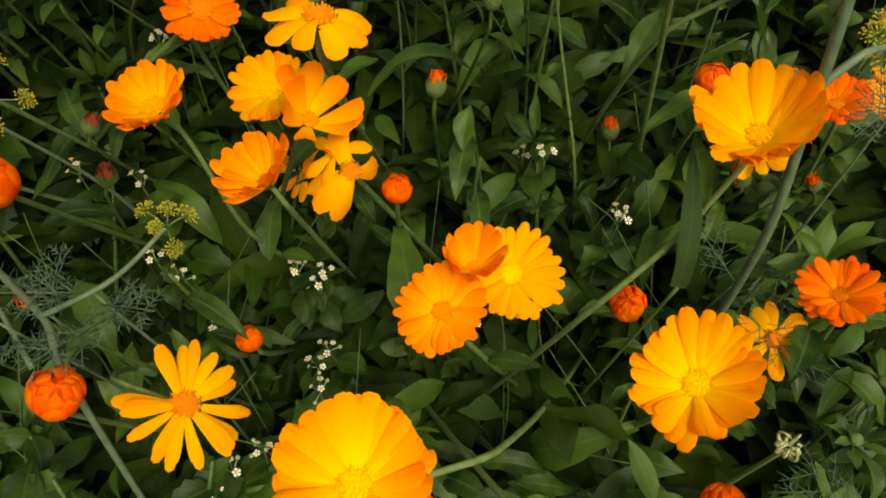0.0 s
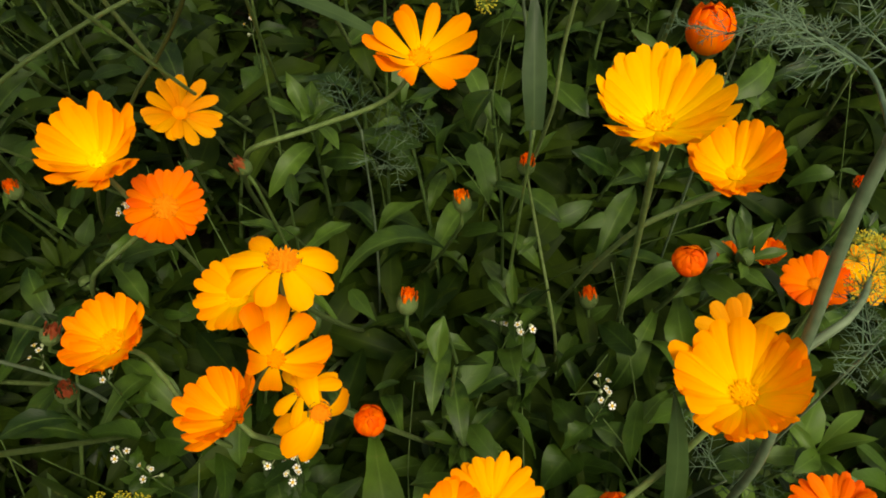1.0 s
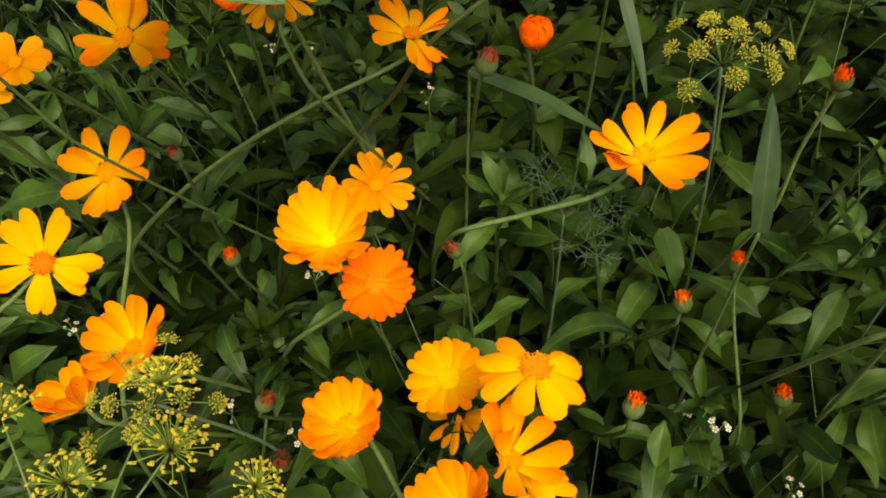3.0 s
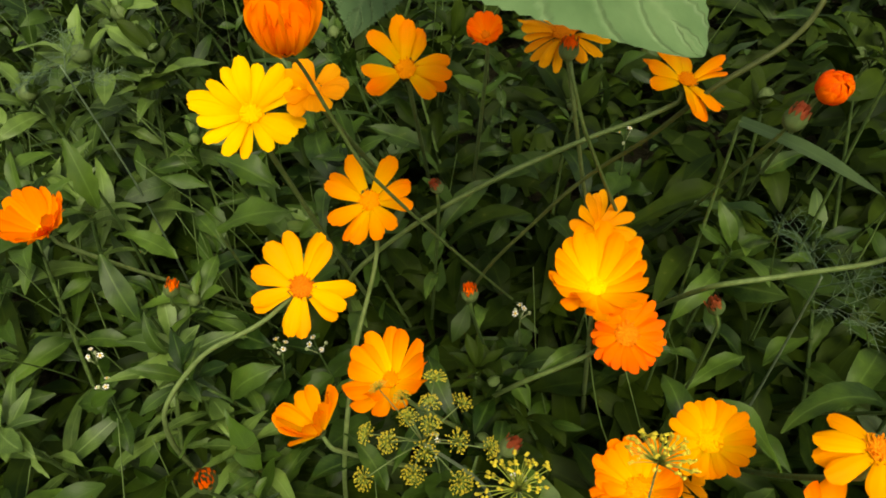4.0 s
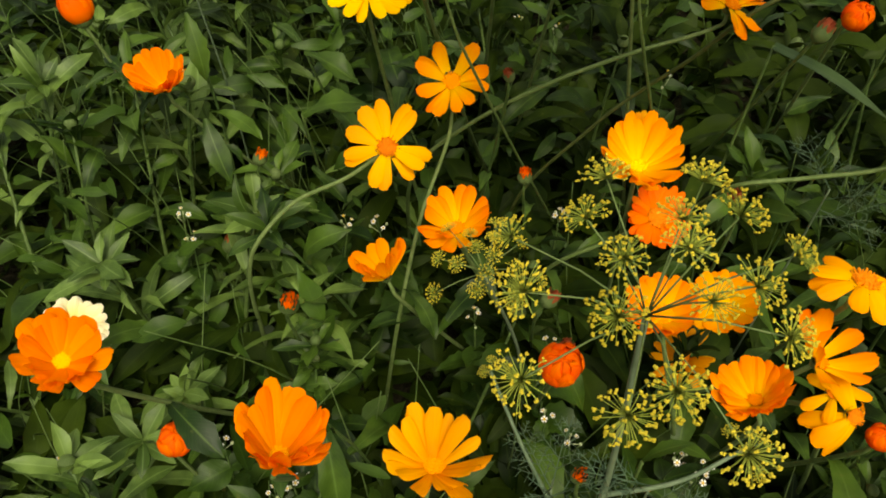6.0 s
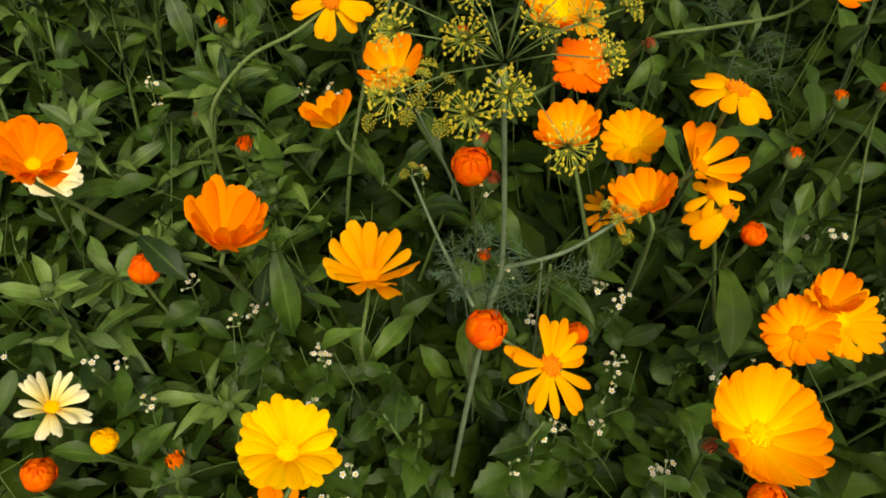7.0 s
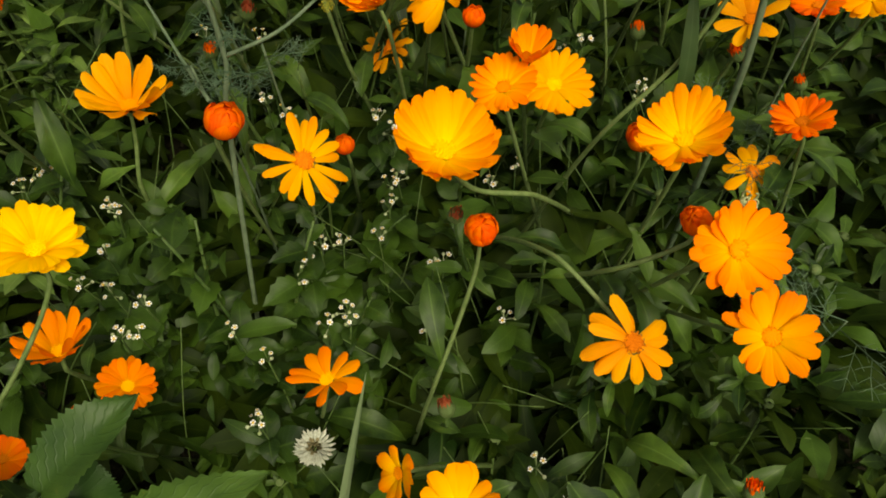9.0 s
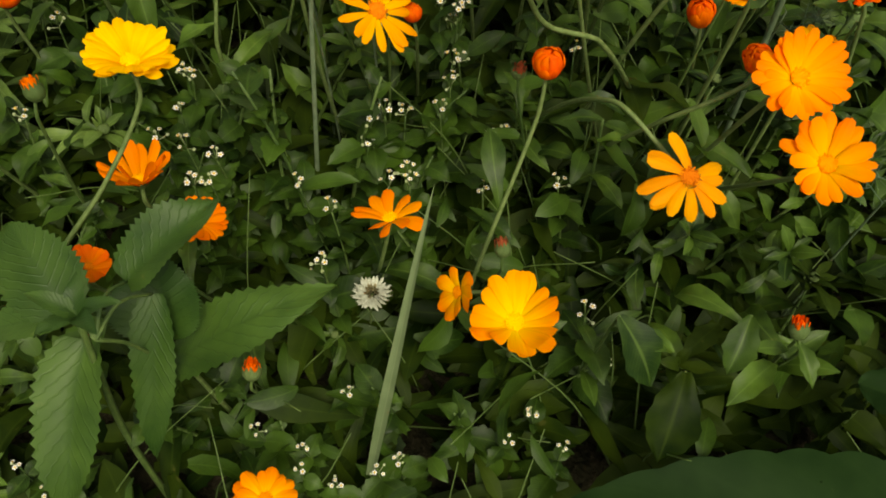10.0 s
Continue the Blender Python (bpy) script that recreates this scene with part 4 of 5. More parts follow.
outer = place("outer_foliage", mesh_of("outer_foliage", bm, LEAF))
tagged(outer, "leafy green weeds running on round the flower bed", "foliage", kind="stuff")


# ---- dill, weeds, grass and broad leaves among the flowers ----
def leaf_between(name, foot, tip, width, material, parent, base, shape, arch=0.12, along=14, across=6, seed=1, label=""):
    """A leaf from foot to tip, its face turned up, bowed upwards."""
    rng = random.Random(seed)
    a, b = Vector(foot) - base, Vector(tip) - base
    x = b - a
    L = x.length
    x.normalize()
    y = UP.cross(x).normalized() if abs(x.z) < 0.97 else Vector((1, 0, 0))
    z = x.cross(y)
    m = Matrix((x, y, z)).transposed().to_4x4()
    m.translation = a
    rise = math.degrees(arch * 3.2)
    bm = bmesh.new()
    leaf_sheet(bm, L * (1 + arch * 0.6), width, rise, -rise, rng, shape, m, along, across)
    return part(name, bm, material, parent, label)


def foot_under(p, seed, lean=0.12):
    rng = random.Random(seed)
    return Vector((p[0] + rng.uniform(-lean, lean) * 0.5, p[1] + rng.uniform(0.2, 1.0) * lean, 0.0))


def stalk_to(root, base, pts, r0, r1, material, steps=8):
    bm = bmesh.new()
    tube(bm, [p - base for p in glide(pts, steps)], r0, r1)
    return part("stem", bm, material, root)


more_count = 0


def next_seed():
    global more_count
    more_count += 1
    return 1000 + more_count * 13


def umbellet_mesh(seed, count):
    """A little spray of stalks with a yellow floret at each end, one unit in radius."""
    rng = random.Random(seed)
    bm = bmesh.new()
    ends = []
    for i in range(count):
        w, z = i * 2.39996 + rng.uniform(-0.2, 0.2), 1 - 0.95 * (i + 0.5) / count
        r = math.sqrt(1 - z * z)
        ends.append(Vector((r * math.cos(w), r * math.sin(w), z * 0.8)) * rng.uniform(0.8, 1.05))
    for e in ends:
        tube(bm, [Vector((0, 0, 0)), e * 0.55 + Vector((0, 0, 0.03)), e], 0.020, 0.014, 3)
    stalks = len(bm.faces)
    for e in ends:
        for k in range(3):
            c = e + Vector((rng.uniform(-0.06, 0.06), rng.uniform(-0.06, 0.06), rng.uniform(-0.04, 0.05)))
            q = rng.uniform(0.048, 0.070)
            tips = [bm.verts.new(c + Vector(d) * q) for d in ((1, 0, 0), (0, 1, 0), (-1, 0, 0), (0, -1, 0), (0, 0, 0.9), (0, 0, -0.9))]
            for j in range(4):
                bm.faces.new((tips[j], tips[(j + 1) % 4], tips[4]))
                bm.faces.new((tips[(j + 1) % 4], tips[j], tips[5]))
    for n, f in enumerate(bm.faces):
        f.material_index = 0 if n >= stalks else 1
    me = mesh_of("umbellet", bm, FLORET)
    me.materials.append(STEM_YELLOW)
    return me


STEM_YELLOW = plain_material("yellow_green_stalk", (0.20, 0.26, 0.03), (0.36, 0.42, 0.06), 200.0)
UMBELLETS = [umbellet_mesh(60 + k, n) for k, n in enumerate((44, 50, 38))]


def umbel(parent, base, centre, radius, count, up, seed, size, spin=0.0):
    """Rays from one point, each ending in an umbellet."""
    rng = random.Random(seed)
    m = facing(Vector(centre) - base, up, spin)
    ends = []
    for i in range(count):
        w, r = i * 2.39996 + rng.uniform(-0.25, 0.25), radius * ((i + 0.6) / count) ** 0.62 * rng.uniform(0.9, 1.08)
        ends.append(Vector((r * math.cos(w), r * math.sin(w), radius * 0.55 - 0.40 * r * r / radius + rng.uniform(-0.05, 0.05) * radius)))
    bm = bmesh.new()
    for e in ends:
        tube(bm, [Vector((0, 0, 0)), e * 0.5 + Vector((0, 0, 0.06 * radius)), e], 0.00044, 0.00036, 4)
    rays = part("umbel", bm, STEM, parent, "open umbel of thin yellow-green rays", m)
    for i, e in enumerate(ends):
        d = (e.normalized() + Vector((0, 0, 0.6))).normalized()
        place("umbellet", UMBELLETS[i % 3], rays, facing(e, d, rng.uniform(0, 6)) @ Matrix.Scale(size * rng.uniform(0.85, 1.15), 4), "spray of tiny yellow florets")
    return rays


def dill(centre, radius, count, nodes, r0, r1, foot=None, spin=0.0):
    """A dill plant in flower."""
    seed = next_seed()
    foot = Vector(foot) if foot else foot_under(nodes[-1] if nodes else centre, seed, 0.10)
    root = thing("dill_plant", foot, "flowering dill with a wide yellow umbel on a thin stem", "herb", "dill plants")
    pts = [foot] + [Vector(p) for p in nodes[::-1]] + [Vector(centre)]
    if not nodes:
        pts.insert(1, foot.lerp(Vector(centre), 0.55) + Vector((0.01, 0.02, 0)))
    stalk_to(root, foot, pts, r0, r0 * 0.6, STEM_DILL)
    umbel(root, foot, centre, radius, count, (0.05, -0.15, 1), seed, r1 * 1.55, spin)
    return root, foot


def dill_branch(plant, foot, mid, end, radius, count):
    """A side stalk of a dill plant with a small umbel."""
    root, base = plant
    bm = bmesh.new()
    tube(bm, [p - base for p in glide([Vector(foot), Vector(mid), Vector(end)])], 0.0016, 0.0011)
    part("side_stalk", bm, STEM_DILL, root)
    umbel(root, base, end, radius, count, (0.3, 0.1, 1), next_seed(), 0.0048)


def feather(bm, foot, way, length, rng, level=0, r=0.00075):
    """Fine divided dill threads, branching twice."""
    way = way.normalized()
    side = way.cross(UP if abs(way.z) < 0.9 else Vector((1, 0, 0))).normalized()
    over = side.cross(way)
    bend = (side * rng.uniform(-0.2, 0.2) + over * rng.uniform(-0.25, 0.1)) * length
    pts = [foot, foot + way * length * 0.5 + bend * 0.3, foot + way * length + bend]
    tube(bm, pts, r, r * 0.6, 3)
    if level == 2:
        return
    n = 5 if level == 0 else 3
    for i in range(n):
        f = 0.18 + 0.8 * i / n
        p = pts[0].lerp(pts[2], f) + bend * (f * f - f) * 0.5
        for s in (-1, 1):
            d = way * rng.uniform(0.5, 0.9) + side * s * rng.uniform(0.6, 1.0) + over * rng.uniform(-0.6, 0.6)
            feather(bm, p, d, length * (0.52 - 0.3 * f) * rng.uniform(0.7, 1.2), rng, level + 1, r * 0.75)


def dill_stalk(line, small, bend, joint, mid, end):
    """The thick grey-green dill stalk with its joints, a side stalk in bud and a feathery leaf."""
    seed = next_seed()
    rng = random.Random(seed)
    pts = [Vector(p) for p in line]
    foot = Vector((pts[0].x + 0.02, pts[0].y + 0.03, 0.0))
    root = thing("dill_plant", foot, "tall dill with a thick grey-green bloomy stalk and feathery leaves", "herb", "dill plants")
    stalk_to(root, foot, [foot] + pts, 0.0028, 0.0023, STEM_DILL, 10)
    for p in pts[1:3]:
        bm = bmesh.new()
        bmesh.ops.create_uvsphere(bm, u_segments=10, v_segments=6, radius=0.0031)
        part("joint", bm, STEM_DILL, root, "swollen pale joint of the stalk", Matrix.Translation(p - foot) @ Matrix.Diagonal((1, 1, 1.3, 1)))
    bm = bmesh.new()
    tube(bm, [p - foot for p in glide([pts[1], Vector(bend), Vector(small)])], 0.0022, 0.0014)
    part("side_stalk", bm, STEM_DILL, root)
    umbel(root, foot, small, 0.022, 8, (0.2, 0.2, 1), seed, 0.010)
    bm = bmesh.new()
    j, m_, e = Vector(joint) - foot, Vector(mid) - foot, Vector(end) - foot
    tube(bm, glide([j, m_, e]), 0.0012, 0.0006, 5)
    for q, way in ((m_, e - m_), (e, e - m_), (m_.lerp(e, 0.5), Vector((0.6, 0.5, 0.3))), (m_, Vector((0.8, 0.6, 0.2))), (m_, Vector((-0.5, 0.5, 0.1)))):
        feather(bm, q, way, rng.uniform(0.05, 0.075), rng, 0, 0.00055)
    part("feathery_leaf", bm, FEATHER, root, "finely divided blue-green feathery leaf")


def feathery_tuft(p, size):
    """Young dill: a thin stalk with fine threads."""
    seed = next_seed()
    rng = random.Random(seed)
    base = foot_under(p, seed, 0.05)
    root = thing("young_dill", base, "young dill shoot with fine blue-green threads", "herb", "young dill shoots")
    stalk_to(root, base, [base, base.lerp(Vector(p), 0.6) + Vector((0.004, 0.006, 0)), Vector(p)], 0.0014, 0.0008, STEM_DILL)
    for k in range(3):
        bm = bmesh.new()
        w = rng.uniform(0, 6.28)
        feather(bm, Vector(p) - base - Vector((0, 0, 0.012 * k)), Vector((math.cos(w), math.sin(w), rng.uniform(0.1, 0.7))), size * rng.uniform(0.8, 1.1), rng, 0, 0.0005)
        part("feathery_leaf", bm, FEATHER, root)


def weed_flower_mesh():
    """A tiny daisy: five notched white rays round a yellow button, one unit across."""
    bm = bmesh.new()
    for k in range(5):
        w = math.tau * k / 5
        c, s = math.cos(w), math.sin(w)
        pts = [(0.2, -0.10), (0.46, -0.19), (0.50, -0.06), (0.46, 0.0), (0.50, 0.06), (0.46, 0.19), (0.2, 0.10)]
        vs = [bm.verts.new((c * x - s * y, s * x + c * y, 0.06 + 0.10 * x - 0.5 * y * y)) for x, y in pts]
        bm.faces.new(vs)
    rays = len(bm.faces)
    bmesh.ops.create_uvsphere(bm, u_segments=8, v_segments=5, radius=0.24)
    for n, f in enumerate(bm.faces):
        f.material_index = 0 if n < rays else 1
    me = mesh_of("weed_flower", bm, WHITE)
    me.materials.append(YOLK)
    return me


CLOVER = plain_material("clover_floret", (0.26, 0.29, 0.20), (0.46, 0.48, 0.38), 500.0)
WEED_FLOWER = weed_flower_mesh()
BUD_PALE = plain_material("pale_weed_bud", (0.20, 0.25, 0.10), (0.36, 0.40, 0.24), 400.0)


def galinsoga_plant(seed, height=0.20):
    rng = random.Random(seed)
    root = thing("white_weed", (0, 0, 0), "weed with tiny white daisies and soft oval leaves", "weed", "white-flowered weeds")
    top = Vector((0, 0, height))
    line = glide([Vector((rng.uniform(-0.02, 0.02), rng.uniform(0, 0.03), 0)), Vector((rng.uniform(-0.01, 0.01), 0.008, height * 0.5)), top - Vector((0, 0, 0.012))])
    bm = bmesh.new()
    tube(bm, line, 0.0014, 0.0008, 5)
    heads = []
    for k in range(rng.choice((2, 3, 3))):
        w = k * 2.1 + rng.uniform(-0.5, 0.5)
        e = top + Vector((math.cos(w) * rng.uniform(0.002, 0.007), math.sin(w) * rng.uniform(0.002, 0.007), rng.uniform(-0.004, 0.005)))
        heads.append((e, w))
        tube(bm, glide([line[-1], line[-1].lerp(e, 0.6) + Vector((0, 0, 0.002)), e], 3), 0.0006, 0.0005, 4)
    part("stem", bm, STEM_DIM, root)
    for e, w in heads:
        n = Vector((math.cos(w) * 0.35, math.sin(w) * 0.35 - 0.2, 1))
        place("weed_flower", WEED_FLOWER, root, facing(e, n, w) @ Matrix.Scale(rng.uniform(0.0042, 0.0060), 4), "tiny white daisy with a yellow centre")
    for k in range(rng.choice((1, 2, 3))):
        w = k * 2.6 + rng.uniform(0, 2)
        e = top + Vector((math.cos(w) * rng.uniform(0.003, 0.010), math.sin(w) * rng.uniform(0.003, 0.010), rng.uniform(-0.010, 0.0)))
        bm = bmesh.new()
        tube(bm, [line[-1], line[-1].lerp(e, 0.5), e], 0.0005, 0.0004, 4)
        bmesh.ops.create_uvsphere(bm, u_segments=7, v_segments=5, radius=0.0017, matrix=Matrix.Translation(e))
        part("weed_bud", bm, BUD_PALE, root, "small greenish closed bud")
    for lvl in range(4):
        p = line[int((0.35 + 0.17 * lvl) * (len(line) - 1))]
        w = lvl * 1.57 + rng.uniform(-0.2, 0.2)
        for s in (0, math.pi):
            place("leaf", rng.choice(WEED_LEAVES), root, leaf_pose(p, w + s, rng.uniform(-0.3, 0.3), rng.uniform(-0.1, 0.4), rng.uniform(0.8, 1.2) * (1.25 - 0.18 * lvl)))
    return root


WEEDS = [galinsoga_plant(300 + k) for k in range(6)]
weed_count = 0


def galinsoga(p):
    """Stands one of the weeds so that its flowers are at p."""
    global weed_count
    rng = random.Random(4000 + weed_count)
    k = p[2] / 0.20
    slight = 0.72 if p[2] < 0.16 else 1.0
    m = pose(p[0], p[1], 0, rng.uniform(-3, 3), rng.uniform(-3, 3), rng.uniform(0, 360)) @ Matrix.Diagonal((slight, slight, k, 1))
    if weed_count < len(WEEDS):
        WEEDS[weed_count].matrix_basis = m
    else:
        src = WEEDS[weed_count % len(WEEDS)]
        copy_thing(src, m @ Matrix.Diagonal((*[1 / s for s in src.scale], 1)))
    weed_count += 1


def clover(p, radius):
    """A white clover head: many narrow florets round a browning middle."""
    seed = next_seed()
    rng = random.Random(seed)
    base = foot_under(p, seed, 0.04)
    root = thing("clover", base, "white clover flower head with a browning middle", "flower")
    stalk_to(root, base, [base, base.lerp(Vector(p), 0.5), Vector(p)], 0.0014, 0.0010, STEM)
    bm = bmesh.new()
    core = bmesh.new()
    for i in range(70):
        z = 1 - 1.15 * (i + 0.5) / 70
        w = i * 2.39996
        r = math.sqrt(max(0.0, 1 - z * z))
        d = Vector((r * math.cos(w), r * math.sin(w), z * 0.8)).normalized()
        to = core if i < 16 else bm
        L = radius * (0.62 if i < 16 else rng.uniform(0.85, 1.08))
        side = d.cross(Vector((0.2, 0.3, 0.9))).normalized() * radius * 0.085
        over = d.cross(side).normalized() * radius * 0.05
        foot = d * radius * 0.3
        a = [to.verts.new(v) for v in (foot - side * 0.5, foot + side * 0.5, d * L * 0.8 + side + over, d * L, d * L * 0.8 - side + over)]
        b = [to.verts.new(v) for v in (foot - over, d * L * 0.75 - over * 2)]
        to.faces.new(a)
        to.faces.new((a[0], b[0], b[1], a[4]))
        to.faces.new((a[1], a[2], b[1], b[0]))
    head = part("flower_head", bm, CLOVER, root, "ball of narrow white florets", Matrix.Translation(Vector(p) - base))
    part("withered_core", core, SEPAL_BROWN, head, "browning florets in the middle")


def nettle_leaf(foot, tip, width):
    seed = next_seed()
    root = nettle_root
    bm = bmesh.new()
    a = Vector(foot) - nettle_base
    hub_ = nettle_top - nettle_base
    tube(bm, glide([hub_ - Vector((0, 0, 0.03)), hub_.lerp(a, 0.5), a], 5), 0.0016, 0.0011, 5)
    part("leaf_stalk", bm, STEM_DIM, root)
    leaf_between("leaf", foot, tip, width, NETTLE_LEAF, root, nettle_base, "toothed", 0.10, 34, 8, seed, "toothed green leaf with deep slanting veins")


def nettle_at(top):
    """The toothed-leaved plant beside the path."""
    global nettle_root, nettle_base, nettle_top
    nettle_top = Vector(top)
    nettle_base = Vector((top[0] - 0.03, top[1] - 0.02, 0.0))
    nettle_root = thing("toothed_weed", nettle_base, "tall green weed with large toothed, ribbed leaves", "weed")
    stalk_to(nettle_root, nettle_base, [nettle_base, nettle_base.lerp(nettle_top, 0.5) + Vector((-0.01, 0, 0)), nettle_top], 0.0030, 0.0022, STEM_DIM)
    for k in range(5):
        w = k * 1.3 + 0.4
        e = nettle_top + Vector((math.cos(w) * 0.028, math.sin(w) * 0.022, 0.012))
        leaf_between("leaf", nettle_top, e, 0.012, NETTLE_LEAF, nettle_root, nettle_base, "toothed", 0.15, 18, 4, 50 + k)


def broad_leaf(foot, tip, width, shape):
    seed = next_seed()
    base = foot_under(foot, seed, 0.03)
    root = thing("broad_leaf_seedling", base, "dark green broad leaf with a scalloped edge on a short stalk", "plant", "broad leaves beside the bed")
    stalk_to(root, base, [base, base.lerp(Vector(foot), 0.5), Vector(foot)], 0.0026, 0.0018, STEM)
    leaf_between("leaf", foot, tip, width, NETTLE_LEAF if shape == "toothed" else LEAF_DARK, root, base, shape, 0.12, 56, 10, seed)


LEAF_DARK = leaf_material("dark_broad_leaf", (0.005, 0.017, 0.003), (0.013, 0.033, 0.007), (0.019, 0.043, 0.010), 0.6, 5.0, sheen=0.06)


def tall_plant(line, leaf_foot, leaf_tip, width, foot_2, tip_2):
    """The tall plant whose olive stem leans over the bed and carries broad pale leaves."""
    seed = next_seed()
    pts = [Vector(p) for p in line]
    d = (pts[0] - pts[1]).normalized()
    base = Vector((pts[0].x + d.x * 0.16, pts[0].y + d.y * 0.16 + 0.02, 0.0))
    root = thing("broad_leaved_plant", base, "tall plant with a leaning olive stem and large pale rough leaves", "plant")
    stalk_to(root, base, [base, pts[0] + d * 0.12 - Vector((0, 0, 0.03))] + pts, 0.0018, 0.0020, STEM_OLIVE)
    # Two added leaves above the view, placed to shade the back flowers.
    shade_leaves = [((-0.19, 0.55, 0.765), (-0.02, 0.44, 0.71), width), ((-0.03, 0.66, 0.77), (0.07, 0.57, 0.71), width * 0.9)]
    for foot, tip, wid in [(leaf_foot, leaf_tip, width), (foot_2, tip_2, width * 0.35)] + shade_leaves:
        bm = bmesh.new()
        tube(bm, [p - base for p in glide([pts[-1], pts[-1].lerp(Vector(foot), 0.5) + Vector((0, 0, 0.02)), Vector(foot)])], 0.0024, 0.0018)
        part("leaf_stalk", bm, STEM_OLIVE, root)
        leaf_between("leaf", foot, tip, wid, BROAD_LEAF, root, base, "toothed", 0.10, 64, 14, seed, "large pale green rough leaf with a toothed edge")


def grass_blade(foot, tip, width, skin=None):
    seed = next_seed()
    base = foot_under(foot, seed, 0.06)
    root = thing("grass", base, "single flat grey-green blade of grass", "grass", "grass blades in the bed")
    stalk_to(root, base, [base, base.lerp(Vector(foot), 0.6), Vector(foot)], 0.0016, 0.0012, STEM_DIM)
    leaf_between("blade", foot, tip, width, skin or BLADE, root, base, "blade", 0.06, 12, 4, seed)


def long_leaf(foot, tip, width):
    seed = next_seed()
    base = foot_under(foot, seed, 0.08)
    root = thing("leafy_marigold_shoot", base, "marigold shoot with a large smooth green leaf", "plant", "marigold shoots with large leaves")
    stalk_to(root, base, [base, base.lerp(Vector(foot), 0.6) + Vector((0.005, 0.008, 0)), Vector(foot)], 0.0018, 0.0013, STEM_DIM)
    # A leaf near the soil takes the colour that stands in for shade.
    leaf_between("leaf", foot, tip, width, LEAF if foot[2] > 0.2 else LEAF_SHADED, root, base, "lance", 0.12, 12, 6, seed)
    rng = random.Random(seed)
    for k in range(3):
        place("leaf", rng.choice(LEAVES), root, leaf_pose((Vector(foot) - base) * (0.9 - 0.18 * k), rng.uniform(0, 6.28), 0, rng.uniform(-0.3, 0.3), rng.uniform(0.5, 0.8)))


def seed_head(p, across):
    """A spent head: curled pale seeds in a ring."""
    seed = next_seed()
    rng = random.Random(seed)
    base = foot_under(p, seed, 0.06)
    root = thing("seed_head", base, "spent marigold head of pale green curled seeds", "seed head")
    stalk_to(root, base, [base, base.lerp(Vector(p), 0.6), Vector(p)], 0.0018, 0.0014, STEM)
    for k in range(9):
        bm = bmesh.new()
        w = math.tau * k / 9
        r = across * (0.32 if k % 2 else 0.22)
        arc = [Vector((math.cos(w) * across * 0.12 + r * math.cos(w) * math.sin(a), math.sin(w) * across * 0.12 + r * math.sin(w) * math.sin(a), r * (1 - math.cos(a)))) for a in (i * 0.42 for i in range(8))]
        tube(bm, arc, across * 0.075, across * 0.03, 6)
        part("seed", bm, SEED, root, "", Matrix.Translation(Vector(p) - base))


SEED = plain_material("pale_green_seed", (0.20, 0.23, 0.09), (0.34, 0.36, 0.17), 300.0)

first_dill = dill((-0.166, 0.198, 0.578), 0.070, 18, ((-0.158, 0.201, 0.413), (-0.163, 0.192, 0.375)), 0.0025, 0.0070, (-0.188, 0.150, 0.0), 0.45)
dill_branch(first_dill, (-0.158, 0.201, 0.413), (-0.121, 0.212, 0.429), (-0.093, 0.229, 0.448), 0.014, 5)
dill_branch(first_dill, (-0.172, 0.187, 0.383), (-0.207, 0.230, 0.389), (-0.236, 0.260, 0.418), 0.010, 3)
dill((-0.263, 0.359, 0.390), 0.042, 15, (), 0.0020, 0.0048)
dill((0.129, 0.700, 0.393), 0.054, 15, (), 0.0022, 0.0062)
dill_stalk(((0.211, 0.264, 0.377), (0.200, 0.275, 0.493), (0.190, 0.286, 0.607), (0.212, 0.297, 0.639), (0.223, 0.302, 0.655)), (0.276, 0.344, 0.446), (0.217, 0.282, 0.506), (0.190, 0.286, 0.607), (0.198, 0.323, 0.603), (0.198, 0.364, 0.589))
feathery_tuft((0.232, 0.294, 0.287), 0.07)
feathery_tuft((-0.185, 0.229, 0.359), 0.05)
feathery_tuft((0.306, 0.120, 0.273), 0.09)
feathery_tuft((-0.134, 0.211, 0.418), 0.05)
feathery_tuft((-0.186, 0.204, 0.399), 0.03)
feathery_tuft((0.264, 0.303, 0.452), 0.045)
feathery_tuft((0.246, 0.516, 0.482), 0.06)
feathery_tuft((-0.647, 0.641, 0.442), 0.06)
feathery_tuft((-0.006, 0.544, 0.370), 0.06)
galinsoga((-0.483, 0.162, 0.210))
galinsoga((-0.506, 0.162, 0.210))
galinsoga((-0.591, 0.152, 0.210))
galinsoga((-0.602, 0.213, 0.210))
galinsoga((-0.446, 0.135, 0.210))
galinsoga((-0.383, 0.245, 0.210))
galinsoga((-0.400, 0.225, 0.210))
galinsoga((-0.468, 0.270, 0.210))
galinsoga((-0.391, 0.253, 0.200))
galinsoga((-0.322, 0.235, 0.200))
galinsoga((-0.306, 0.216, 0.200))
galinsoga((-0.300, 0.167, 0.200))
galinsoga((-0.313, 0.141, 0.200))
galinsoga((-0.281, 0.136, 0.200))
galinsoga((-0.252, 0.129, 0.200))
galinsoga((-0.267, 0.094, 0.200))
galinsoga((-0.246, 0.101, 0.200))
galinsoga((-0.168, 0.112, 0.200))
galinsoga((-0.059, 0.289, 0.200))
galinsoga((-0.056, 0.257, 0.200))
galinsoga((-0.069, 0.209, 0.200))
galinsoga((-0.099, 0.196, 0.200))
galinsoga((0.001, 0.199, 0.200))
galinsoga((-0.011, 0.189, 0.200))
galinsoga((-0.081, 0.146, 0.200))
